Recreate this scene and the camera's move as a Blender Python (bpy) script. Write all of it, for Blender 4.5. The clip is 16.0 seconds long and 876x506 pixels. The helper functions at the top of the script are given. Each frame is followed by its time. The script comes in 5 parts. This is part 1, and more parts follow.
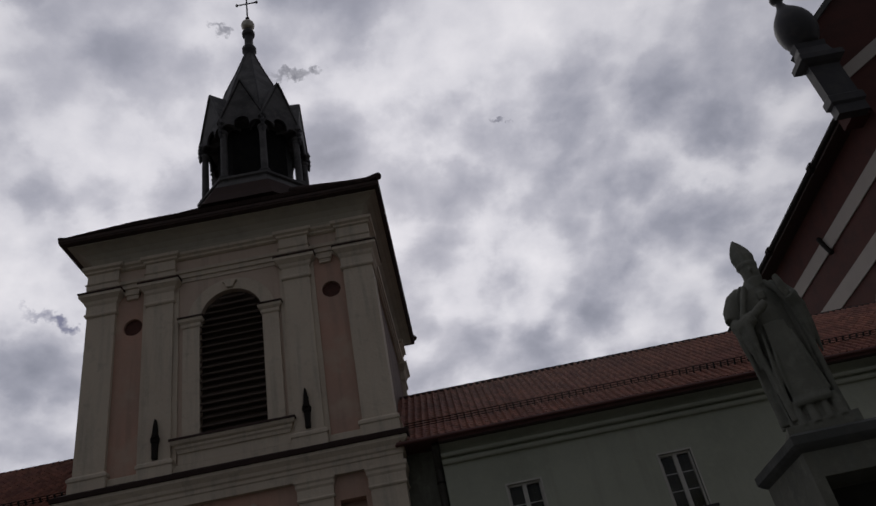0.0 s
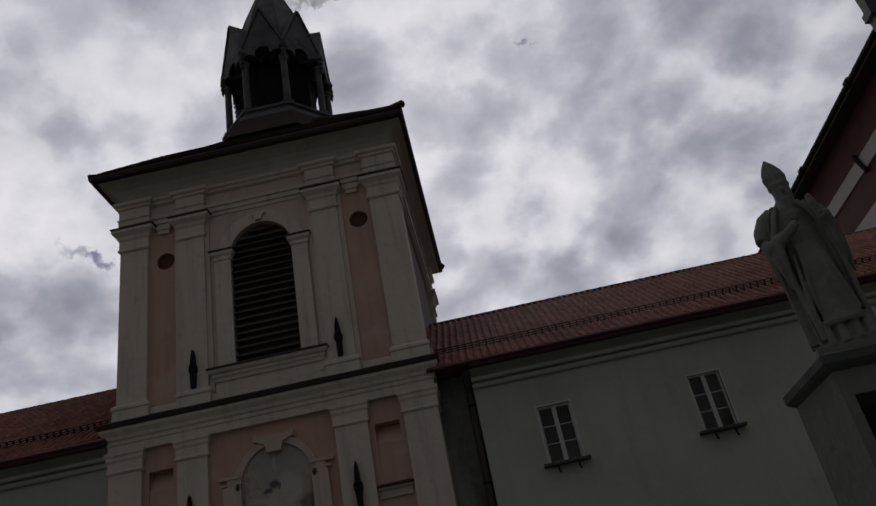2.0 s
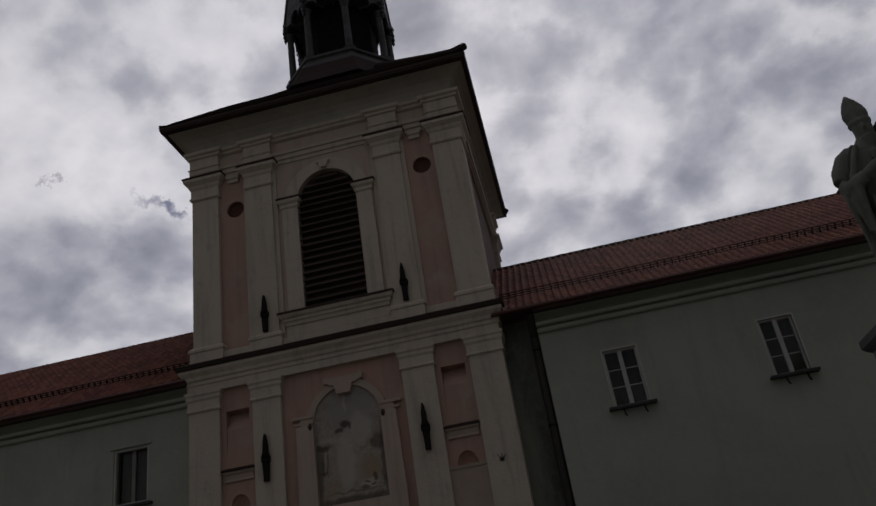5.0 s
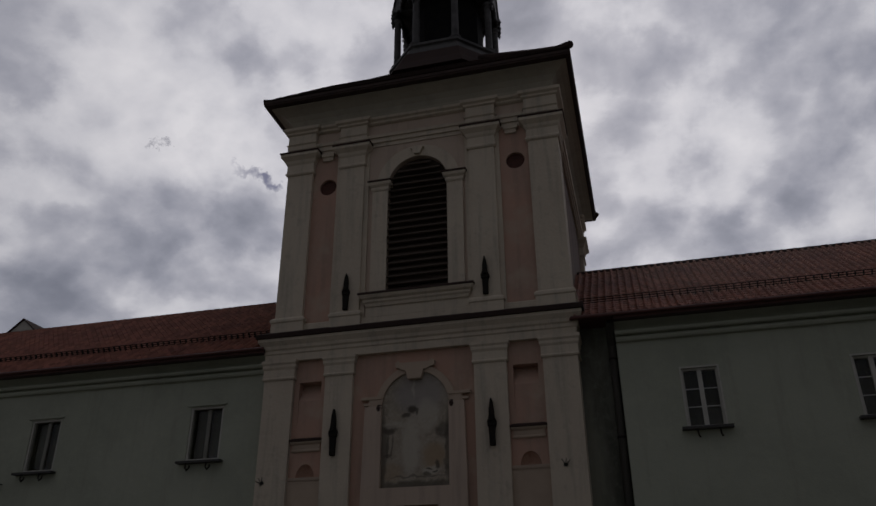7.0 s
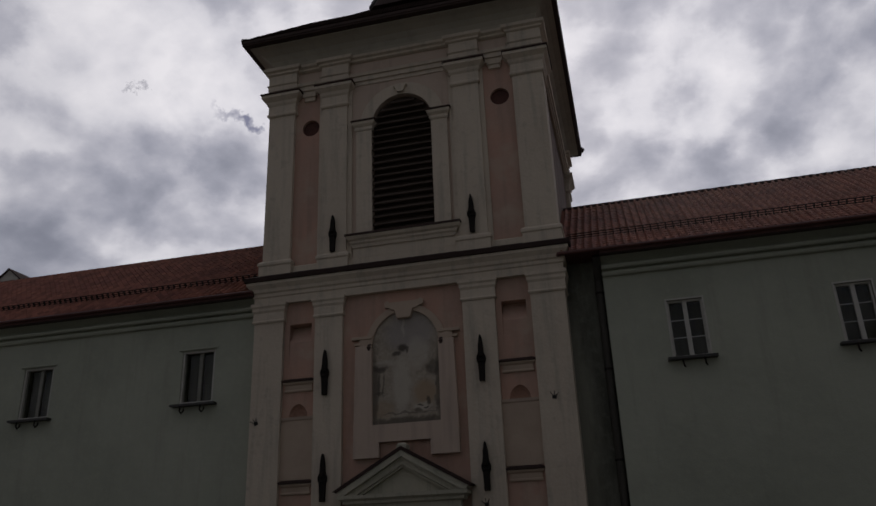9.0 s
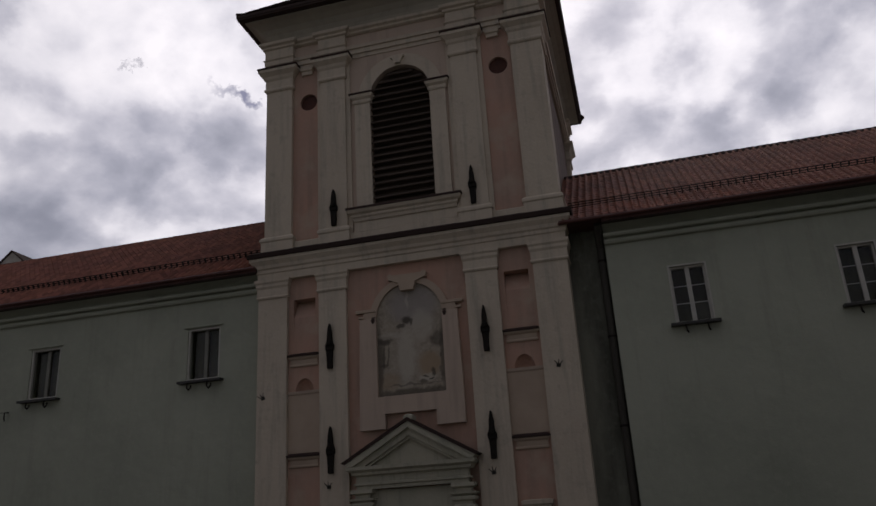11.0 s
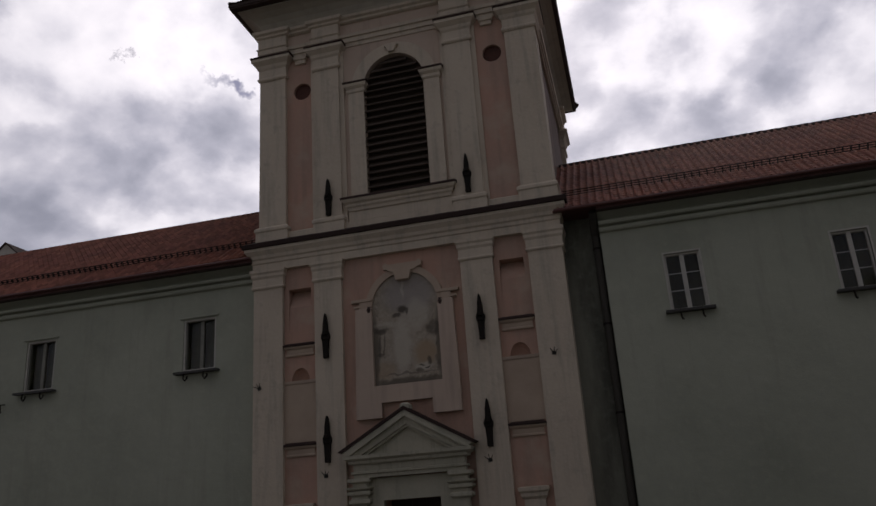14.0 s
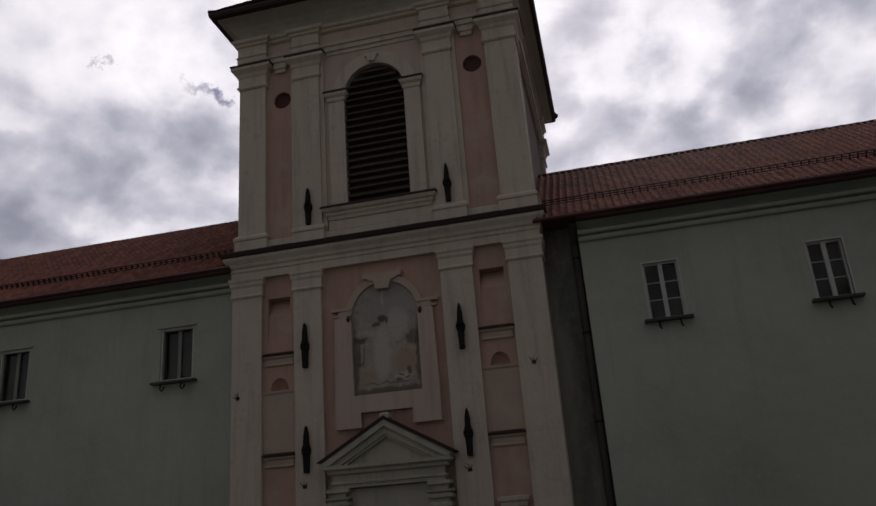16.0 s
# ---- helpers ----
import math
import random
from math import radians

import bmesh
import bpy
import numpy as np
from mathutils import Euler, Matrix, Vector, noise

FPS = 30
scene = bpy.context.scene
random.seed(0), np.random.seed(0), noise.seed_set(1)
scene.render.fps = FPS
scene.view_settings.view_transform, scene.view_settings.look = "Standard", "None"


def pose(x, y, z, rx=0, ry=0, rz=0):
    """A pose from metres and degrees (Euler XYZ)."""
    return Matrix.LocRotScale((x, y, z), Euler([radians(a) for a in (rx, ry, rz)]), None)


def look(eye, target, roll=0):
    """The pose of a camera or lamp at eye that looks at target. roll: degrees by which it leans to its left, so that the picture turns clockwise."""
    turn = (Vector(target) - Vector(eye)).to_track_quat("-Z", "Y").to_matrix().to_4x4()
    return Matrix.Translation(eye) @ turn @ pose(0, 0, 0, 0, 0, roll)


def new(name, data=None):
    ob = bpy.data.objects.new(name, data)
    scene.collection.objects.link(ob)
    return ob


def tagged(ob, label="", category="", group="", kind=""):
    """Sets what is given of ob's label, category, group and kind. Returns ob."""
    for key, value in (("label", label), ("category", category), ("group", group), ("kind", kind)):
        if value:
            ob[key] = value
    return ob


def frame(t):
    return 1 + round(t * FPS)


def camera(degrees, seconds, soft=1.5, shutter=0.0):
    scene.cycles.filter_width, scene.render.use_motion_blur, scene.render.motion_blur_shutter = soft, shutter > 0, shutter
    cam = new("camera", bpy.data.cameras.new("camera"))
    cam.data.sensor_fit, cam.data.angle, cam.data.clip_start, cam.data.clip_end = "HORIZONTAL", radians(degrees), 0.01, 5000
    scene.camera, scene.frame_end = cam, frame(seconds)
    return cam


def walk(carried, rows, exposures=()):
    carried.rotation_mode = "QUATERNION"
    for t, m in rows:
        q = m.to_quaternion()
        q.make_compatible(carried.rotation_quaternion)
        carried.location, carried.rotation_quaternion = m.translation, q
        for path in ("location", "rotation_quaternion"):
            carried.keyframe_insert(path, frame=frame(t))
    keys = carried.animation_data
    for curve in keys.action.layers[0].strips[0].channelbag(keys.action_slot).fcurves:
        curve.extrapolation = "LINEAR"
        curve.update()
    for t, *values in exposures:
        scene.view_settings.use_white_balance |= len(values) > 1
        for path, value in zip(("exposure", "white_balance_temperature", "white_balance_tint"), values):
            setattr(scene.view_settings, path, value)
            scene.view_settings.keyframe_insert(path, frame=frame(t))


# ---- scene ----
cam = camera(59.51, 16.0, soft=1.5)
PATH = [
    (0, pose(0.001, -0.008, 1.607, 124.67, 10.17, 4.65)),
    (0.5, pose(0.001, -0.006, 1.607, 123.79, 10.30, 5.03)),
    (1, pose(0.001, -0.005, 1.605, 122.31, 10.28, 5.64)),
    (1.5, pose(0.001, -0.005, 1.603, 121.43, 10.22, 6.26)),
    (2, pose(0.002, -0.004, 1.603, 119.74, 10.20, 7.07)),
    (2.5, pose(0.001, -0.003, 1.602, 121.51, 9.93, 7.09)),
    (3, pose(0.001, -0.006, 1.600, 121.28, 9.97, 7.15)),
    (3.5, pose(0.001, -0.011, 1.598, 117.43, 10.34, 8.04)),
    (4, pose(0.002, -0.017, 1.595, 114.60, 10.45, 10.00)),
    (4.5, pose(0.004, -0.023, 1.592, 116.08, 9.58, 11.19)),
    (5, pose(0.005, -0.024, 1.591, 116.39, 8.47, 11.62)),
    (5.2, pose(0.005, -0.023, 1.592, 116.54, 5.49, 13.61)),
    (7.3, pose(-0.001, 0.007, 1.606, 116.08, 0.35, 14.54)),
    (7.5, pose(-0.002, 0.012, 1.607, 115.37, 0.54, 14.46)),
    (8, pose(-0.003, 0.015, 1.607, 114.32, 0.89, 14.40)),
    (8.5, pose(-0.004, 0.016, 1.604, 113.14, 1.73, 14.17)),
    (9, pose(-0.003, 0.011, 1.600, 111.56, 2.13, 14.31)),
    (9.5, pose(-0.003, 0.009, 1.598, 110.15, 2.83, 14.60)),
    (12, pose(-0.006, 0.011, 1.597, 109.46, 3.53, 14.85)),
    (12.5, pose(-0.006, 0.011, 1.598, 109.89, 3.57, 14.66)),
    (13, pose(-0.005, 0.011, 1.599, 108.36, 3.84, 14.95)),
    (13.5, pose(-0.003, 0.009, 1.599, 108.66, 3.86, 14.83)),
    (14, pose(-0.001, 0.008, 1.600, 108.64, 3.87, 14.72)),
    (14.5, pose(0.003, 0.004, 1.599, 110.65, 3.61, 13.81)),
    (15, pose(0.003, 0.004, 1.598, 110.59, 3.57, 13.58)),
    (15.5, pose(0.004, 0.003, 1.596, 110.46, 4.02, 13.21)),
    (16, pose(0.001, 0.006, 1.596, 109.24, 4.26, 13.28)),
]
EXPOSURES = ((0.0, -0.10, 6440, 10.2), (3.0, -0.12, 6450, 10), (4.0, -0.17, 6470, 9.8), (5.0, -0.23, 6480, 9.8), (7.5, -0.30, 6480, 9.8), (8.5, -0.15, 6490, 10),
             (9.7, 0.05, 6520, 11.5), (12.0, 0.35, 6570, 13), (14.0, 0.37, 6590, 13.5), (15.0, 0.29, 6570, 13), (16.0, 0.29, 6570, 13))
SKY_STRENGTH, SKY_BACK, SKY_GLOW = 0.78, 0.25, 0.04
SKY_STOPS = ((0.22, (0.24, 0.25, 0.31)), (0.34, (0.34, 0.35, 0.42)), (0.43, (0.47, 0.475, 0.555)), (0.52, (0.66, 0.655, 0.73)), (0.60, (0.91, 0.895, 0.955)), (0.72, (1.13, 1.10, 1.14)))
SCRAPS = (
    ((-0.4256, 0.7442, 0.5149), -22, 0.04, 0.012, (0.15, 0.16, 0.28)),
    ((-0.0991, 0.6544, 0.7496), -4, 0.042, 0.008, (0.16, 0.165, 0.2)),
    ((0.1442, 0.7217, 0.6771), -30, 0.018, 0.005, (0.2, 0.2, 0.26)),
    ((-0.5202, 0.6679, 0.5323), 20, 0.016, 0.009, (0.24, 0.24, 0.3)),
    ((-0.1782, 0.5949, 0.7838), -35, 0.016, 0.006, (0.33, 0.33, 0.38)),
)
CELLS = ((6.6, 0.20, 0.12, 0.56, (6.3, 2.9, 1.0)), (15.0, 0.11, 0.15, 0.36, (2.4, 8.1, 3.0)))
HEAPS = (
    ((-0.0554, 0.6517, 0.7565), 0.055, 0.05),
    ((0.0392, 0.701, 0.7121), 0.044, 0.06),
    ((0.0935, 0.7401, 0.6659), 0.051, 0.07),
    ((0.3589, 0.6956, 0.6223), 0.044, 0.07),
    ((0.0881, 0.83, 0.5507), 0.058, 0.08),
    ((0.1428, 0.8718, 0.4685), 0.044, 0.06),
    ((-0.457, 0.711, 0.5345), 0.073, 0.13),
    ((-0.3492, 0.5801, 0.7359), 0.124, -0.04),
    ((0.1852, 0.7373, 0.6496), 0.058, -0.05),
    ((0.3726, 0.7995, 0.4711), 0.062, -0.06),
    ((-0.5919, 0.6009, 0.5372), 0.066, 0.05),
    ((-0.5188, 0.6925, 0.5013), 0.058, 0.075),
    ((-0.5358, 0.7223, 0.4373), 0.073, -0.06),
    ((-0.6346, 0.6808, 0.3657), 0.08, -0.05),
    ((0.0977, 0.8837, 0.4578), 0.044, -0.06),
    ((0.2152, 0.8685, 0.4466), 0.109, -0.055),
    ((0.276, 0.7708, 0.5742), 0.05, 0.05),
    ((0.1432, 0.7724, 0.6187), 0.06, 0.05),
    ((0.2651, 0.7804, 0.5662), 0.055, 0.05),
)
walk(cam, PATH, exposures=EXPOSURES)

# ---- world and light ----
SUN_DIR = Vector((-0.12, 0.80, 0.60)).normalized()      # the sun stands behind the clouds over the gate wing
world = bpy.data.worlds.new("cloudy_sky")
scene.world = world
world.use_nodes = True


def sky_nodes():
    nt = world.node_tree
    nt.nodes.clear()
    L = nt.links.new

    def node(kind, operation="", use_clamp=False, data_type="", blend_type="", sky_type=""):
        n = nt.nodes.new(kind)
        if operation:
            n.operation = operation
        if use_clamp:
            n.use_clamp = True
        if data_type:
            n.data_type = data_type
        if blend_type:
            n.blend_type = blend_type
        if sky_type:
            n.sky_type = sky_type
        return n

    def math_(op, a, b=None, clamp=False):
        n = node("ShaderNodeMath", operation=op, use_clamp=clamp)
        for i, v in enumerate((a, b)):
            if v is None:
                continue
            if isinstance(v, (int, float)):
                n.inputs[i].default_value = v
            else:
                L(v, n.inputs[i])
        return n.outputs[0]

    co = node("ShaderNodeTexCoord").outputs["Generated"]
    sep = node("ShaderNodeSeparateXYZ")
    L(co, sep.inputs[0])
    up = math_("MAXIMUM", sep.outputs["Z"], 0.0)
    den = math_("ADD", up, 0.50)
    comb = node("ShaderNodeCombineXYZ")
    L(math_("DIVIDE", sep.outputs["X"], den), comb.inputs[0])
    L(math_("DIVIDE", sep.outputs["Y"], den), comb.inputs[1])
    flat = comb.outputs[0]

    def cloud(scale, detail, rough, distort, off):
        m = node("ShaderNodeMapping")
        m.inputs["Location"].default_value = off
        L(flat, m.inputs["Vector"])
        n = node("ShaderNodeTexNoise")
        n.inputs["Scale"].default_value = scale
        n.inputs["Detail"].default_value = detail
        n.inputs["Roughness"].default_value = rough
        n.inputs["Distortion"].default_value = distort
        L(m.outputs[0], n.inputs["Vector"])
        return n.outputs["Fac"]

    big = cloud(3.6, 7.0, 0.50, 0.15, (3.1, 7.7, 0.4))
    mid = cloud(8.0, 7.0, 0.54, 0.2, (1.3, 2.2, 5.0))
    fine = cloud(18.0, 5.0, 0.55, 0.3, (4.0, 1.0, 2.0))
    s = math_("ADD", math_("MULTIPLY", big, 0.53), math_("MULTIPLY", mid, 0.38))
    s = math_("ADD", s, math_("MULTIPLY", fine, 0.075))
    # the clouds glow round the hidden sun
    dot = node("ShaderNodeVectorMath", operation="DOT_PRODUCT")
    L(co, dot.inputs[0])
    dot.inputs[1].default_value = SUN_DIR
    d = math_("MAXIMUM", dot.outputs["Value"], 0.0)
    glow = math_("POWER", d, 6.0)
    s2 = math_("ADD", s, math_("MULTIPLY", glow, SKY_GLOW))
    # billowing cells: grey in the middle, bright where the layer thins out between them
    shake = node("ShaderNodeTexNoise")
    shake.inputs["Scale"].default_value = 4.6
    shake.inputs["Detail"].default_value = 8.0
    shake.inputs["Roughness"].default_value = 0.62
    L(flat, shake.inputs["Vector"])
    for scale, warp_by, soft_, amount, off in CELLS:
        pushed = node("ShaderNodeVectorMath", operation="MULTIPLY_ADD")
        L(shake.outputs["Color"], pushed.inputs[0])
        pushed.inputs[1].default_value = (warp_by, warp_by, 0.0)
        L(flat, pushed.inputs[2])
        m = node("ShaderNodeMapping")
        m.inputs["Location"].default_value = off
        L(pushed.outputs[0], m.inputs["Vector"])
        v = node("ShaderNodeTexVoronoi")
        v.feature, v.normalize = "SMOOTH_F1", True
        v.inputs["Scale"].default_value = scale
        v.inputs["Detail"].default_value = 1.0
        v.inputs["Roughness"].default_value = 0.45
        v.inputs["Smoothness"].default_value = soft_
        L(m.outputs[0], v.inputs["Vector"])
        s2 = math_("ADD", s2, math_("MULTIPLY", math_("SUBTRACT", v.outputs["Distance"], 0.296), amount))
    # the heaps and hollows of the cloud layer, with billowing edges
    warp = node("ShaderNodeTexNoise")
    warp.inputs["Scale"].default_value = 7.0
    warp.inputs["Detail"].default_value = 5.0
    warp.inputs["Roughness"].default_value = 0.6
    L(co, warp.inputs["Vector"])
    bent = node("ShaderNodeVectorMath", operation="MULTIPLY_ADD")
    L(warp.outputs["Color"], bent.inputs[0])
    bent.inputs[1].default_value = (0.26, 0.26, 0.26)
    L(co, bent.inputs[2])
    for way, size, amount in HEAPS:
        far = node("ShaderNodeVectorMath", operation="DISTANCE")
        L(bent.outputs[0], far.inputs[0])
        far.inputs[1].default_value = Vector(way).normalized() + Vector((0.13, 0.13, 0.13))
        k = math_("DIVIDE", far.outputs["Value"], size)
        k = math_("MULTIPLY", math_("MULTIPLY", k, k), -1.0)
        s2 = math_("ADD", s2, math_("MULTIPLY", math_("EXPONENT", k), amount))
    ramp = node("ShaderNodeValToRGB")
    cr = ramp.color_ramp
    cr.interpolation = "LINEAR"
    stops = SKY_STOPS
    while len(cr.elements) < len(stops):
        cr.elements.new(0.5)
    for e, (p, c) in zip(cr.elements, stops):
        e.position, e.color = p, (*c, 1)
    L(s2, ramp.inputs["Fac"])
    # ragged scraps of darker cloud and a gap with blue behind
    rag = node("ShaderNodeTexNoise")
    rag.inputs["Scale"].default_value = 34.0
    rag.inputs["Detail"].default_value = 8.0
    rag.inputs["Roughness"].default_value = 0.65
    L(co, rag.inputs["Vector"])
    wob = node("ShaderNodeVectorMath", operation="MULTIPLY_ADD")
    L(rag.outputs["Color"], wob.inputs[0])
    wob.inputs[1].default_value = (0.07, 0.07, 0.07)
    L(co, wob.inputs[2])
    picture = ramp.outputs["Color"]
    for way, slant, s1, s2_, tint in SCRAPS:
        n0 = Vector(way).normalized()
        right = Vector((n0.y, -n0.x, 0)).normalized()
        upw = right.cross(n0)
        ax = right * math.cos(radians(slant)) + upw * math.sin(radians(slant))
        ay = upw * math.cos(radians(slant)) - right * math.sin(radians(slant))
        off = Vector((0.035, 0.035, 0.035))
        sq = []
        for axis, size in ((ax, s1), (ay, s2_)):
            dv = node("ShaderNodeVectorMath", operation="DOT_PRODUCT")
            L(wob.outputs[0], dv.inputs[0])
            dv.inputs[1].default_value = axis
            k = math_("DIVIDE", math_("SUBTRACT", dv.outputs["Value"], (n0 + off).dot(axis)), size)
            sq.append(math_("MULTIPLY", k, k))
        r2 = math_("ADD", math_("ADD", sq[0], sq[1]), math_("MULTIPLY", math_("SUBTRACT", rag.outputs["Fac"], 0.42), 2.4))
        ahead = math_("GREATER_THAN", dot.outputs["Value"], 0.2)
        mask = math_("MULTIPLY", math_("MULTIPLY", math_("SUBTRACT", 1.0, r2), 1.15, True), ahead)
        mixer = node("ShaderNodeMix", data_type="RGBA")
        L(math_("MULTIPLY", mask, 0.85), mixer.inputs["Factor"])
        L(picture, mixer.inputs["A"])
        mixer.inputs["B"].default_value = (*tint, 1)
        picture = mixer.outputs["Result"]
    # away from the sun the overcast is darker
    wide = math_("POWER", math_("MULTIPLY", math_("ADD", dot.outputs["Value"], 1.0), 0.5), 3.0)
    dim = math_("ADD", math_("MULTIPLY", wide, 1.0 - SKY_BACK), SKY_BACK)
    mul = node("ShaderNodeMix", data_type="RGBA", blend_type="MULTIPLY")
    mul.inputs["Factor"].default_value = 1.0
    L(picture, mul.inputs["A"])
    L(dim, mul.inputs["B"])
    bg = node("ShaderNodeBackground")
    L(mul.outputs["Result"], bg.inputs["Color"])
    bg.inputs["Strength"].default_value = SKY_STRENGTH
    sky = node("ShaderNodeTexSky", sky_type="NISHITA")
    sky.sun_disc = False
    sky.sun_elevation = math.asin(SUN_DIR.z)
    sky.sun_rotation = math.atan2(SUN_DIR.x, SUN_DIR.y)
    bg2 = node("ShaderNodeBackground")
    L(sky.outputs[0], bg2.inputs["Color"])
    bg2.inputs["Strength"].default_value = 0.004
    add = node("ShaderNodeAddShader")
    L(bg.outputs[0], add.inputs[0])
    L(bg2.outputs[0], add.inputs[1])
    out = node("ShaderNodeOutputWorld")
    L(add.outputs[0], out.inputs["Surface"])


sky_nodes()
sun = new("sun", bpy.data.lights.new("sun", "SUN"))
sun.data.energy, sun.data.angle, sun.data.color = 0.4, radians(25), (1.0, 0.95, 0.88)
sun.matrix_world = look(SUN_DIR * 100, (0, 0, 0))


# ---- materials ----
def material(name, base, vary=(), rough=0.85, metal=0.0, bump=(), random_tint=0.0, spec=0.3):
    """vary: rows of (scale, colour, low, high, strength): stains of that colour. bump: rows of (scale, metres)."""
    m = bpy.data.materials.new(name)
    m.use_nodes = True
    nt = m.node_tree
    L = nt.links.new
    b = nt.nodes["Principled BSDF"]
    b.inputs["Roughness"].default_value = rough
    b.inputs["Metallic"].default_value = metal
    b.inputs["Specular IOR Level"].default_value = spec
    co = nt.nodes.new("ShaderNodeNewGeometry").outputs["Position"]
    col = None
    for row in vary:
        scale, colour, low, high, strength = row[:5]
        src = co
        if len(row) > 5:
            mp = nt.nodes.new("ShaderNodeMapping")
            mp.inputs["Scale"].default_value = row[5]
            L(co, mp.inputs["Vector"])
            src = mp.outputs[0]
        n = nt.nodes.new("ShaderNodeTexNoise")
        n.inputs["Scale"].default_value = scale
        n.inputs["Detail"].default_value = 6
        n.inputs["Roughness"].default_value = 0.6
        L(src, n.inputs["Vector"])
        r = nt.nodes.new("ShaderNodeMapRange")
        r.inputs["From Min"].default_value, r.inputs["From Max"].default_value = low, high
        r.inputs["To Max"].default_value = strength
        L(n.outputs["Fac"], r.inputs["Value"])
        x = nt.nodes.new("ShaderNodeMix")
        x.data_type = "RGBA"
        L(r.outputs[0], x.inputs["Factor"])
        if col is None:
            x.inputs["A"].default_value = (*base, 1)
        else:
            L(col, x.inputs["A"])
        x.inputs["B"].default_value = (*colour, 1)
        col = x.outputs["Result"]
    if random_tint:
        info = nt.nodes.new("ShaderNodeObjectInfo").outputs["Random"]
        isl = nt.nodes.new("ShaderNodeNewGeometry").outputs["Random Per Island"]
        add = nt.nodes.new("ShaderNodeMath")
        add.operation = "ADD"
        L(info, add.inputs[0])
        L(isl, add.inputs[1])
        fr = nt.nodes.new("ShaderNodeMath")
        fr.operation = "FRACT"
        L(add.outputs[0], fr.inputs[0])
        r = nt.nodes.new("ShaderNodeMapRange")
        r.inputs["To Min"].default_value, r.inputs["To Max"].default_value = 1 - random_tint, 1 + random_tint
        L(fr.outputs[0], r.inputs["Value"])
        hs = nt.nodes.new("ShaderNodeHueSaturation")
        L(r.outputs[0], hs.inputs["Value"])
        if col is None:
            hs.inputs["Color"].default_value = (*base, 1)
        else:
            L(col, hs.inputs["Color"])
        col = hs.outputs["Color"]
    if col is None:
        b.inputs["Base Color"].default_value = (*base, 1)
    else:
        L(col, b.inputs["Base Color"])
    prev = None
    for scale, height in bump:
        n = nt.nodes.new("ShaderNodeTexNoise")
        n.inputs["Scale"].default_value = scale
        n.inputs["Detail"].default_value = 5
        L(co, n.inputs["Vector"])
        k = nt.nodes.new("ShaderNodeBump")
        k.inputs["Distance"].default_value = height
        k.inputs["Strength"].default_value = 0.7
        L(n.outputs["Fac"], k.inputs["Height"])
        if prev is not None:
            L(prev, k.inputs["Normal"])
        prev = k.outputs["Normal"]
    if prev is not None:
        L(prev, b.inputs["Normal"])
    return m


STREAK = (2.6, 2.6, 0.22)
plaster = material("lime_plaster", (0.54, 0.462, 0.365), ((0.5, (0.46, 0.385, 0.305), 0.42, 0.7, 0.7), (1.6, (0.27, 0.25, 0.21), 0.50, 0.78, 0.7, STREAK),
                   (9.0, (0.58, 0.52, 0.42), 0.5, 0.75, 0.4), (3.2, (0.34, 0.30, 0.25), 0.58, 0.72, 0.5)), 0.9, bump=((3, 0.025), (14, 0.01), (40, 0.004)))
pink = material("pink_plaster", (0.455, 0.283, 0.215), ((0.6, (0.39, 0.272, 0.215), 0.40, 0.66, 0.85), (1.5, (0.28, 0.205, 0.165), 0.50, 0.78, 0.7, STREAK), (1.1, (0.45, 0.35, 0.27), 0.52, 0.68, 0.7),
                (8.0, (0.51, 0.325, 0.255), 0.52, 0.78, 0.45)), 0.92, bump=((3, 0.02), (40, 0.004)))
faded_pink = material("faded_pink_plaster", (0.49, 0.385, 0.31), ((0.6, (0.44, 0.35, 0.28), 0.42, 0.7, 0.8), (1.5, (0.29, 0.235, 0.19), 0.52, 0.8, 0.6, STREAK)), 0.92, bump=((3, 0.02), (40, 0.004)))
# near-black for the lantern core, shade put into the colour
core_black = material("core_shade_black", (0.010, 0.010, 0.011), ((4.0, (0.018, 0.017, 0.016), 0.4, 0.7, 0.8),), 0.95, spec=0.05)
wing_plaster = material("grey_plaster", (0.375, 0.385, 0.31), ((0.28, (0.28, 0.295, 0.235), 0.42, 0.66, 0.8), (0.9, (0.25, 0.25, 0.20), 0.54, 0.8, 0.6, STREAK),
                        (6.0, (0.43, 0.42, 0.34), 0.5, 0.8, 0.4)), 0.93, bump=((2, 0.03), (30, 0.005)))
# greyer plaster, also darkened for the shade under the eave
cove_plaster = material("shaded_cove_plaster", (0.40, 0.36, 0.29), ((0.5, (0.31, 0.285, 0.235), 0.42, 0.7, 0.8), (3.0, (0.24, 0.225, 0.19), 0.52, 0.8, 0.6)), 0.93, bump=((3, 0.02), (40, 0.004)))
# damp stains on a base darkened to stand in for shade
damp_shade_plaster = material("damp_shade_plaster", (0.20, 0.20, 0.16), ((0.6, (0.075, 0.075, 0.06), 0.38, 0.58, 0.95, (1.5, 1.5, 0.3)), (5.0, (0.24, 0.245, 0.20), 0.5, 0.8, 0.5)), 0.9, bump=((3, 0.03),))
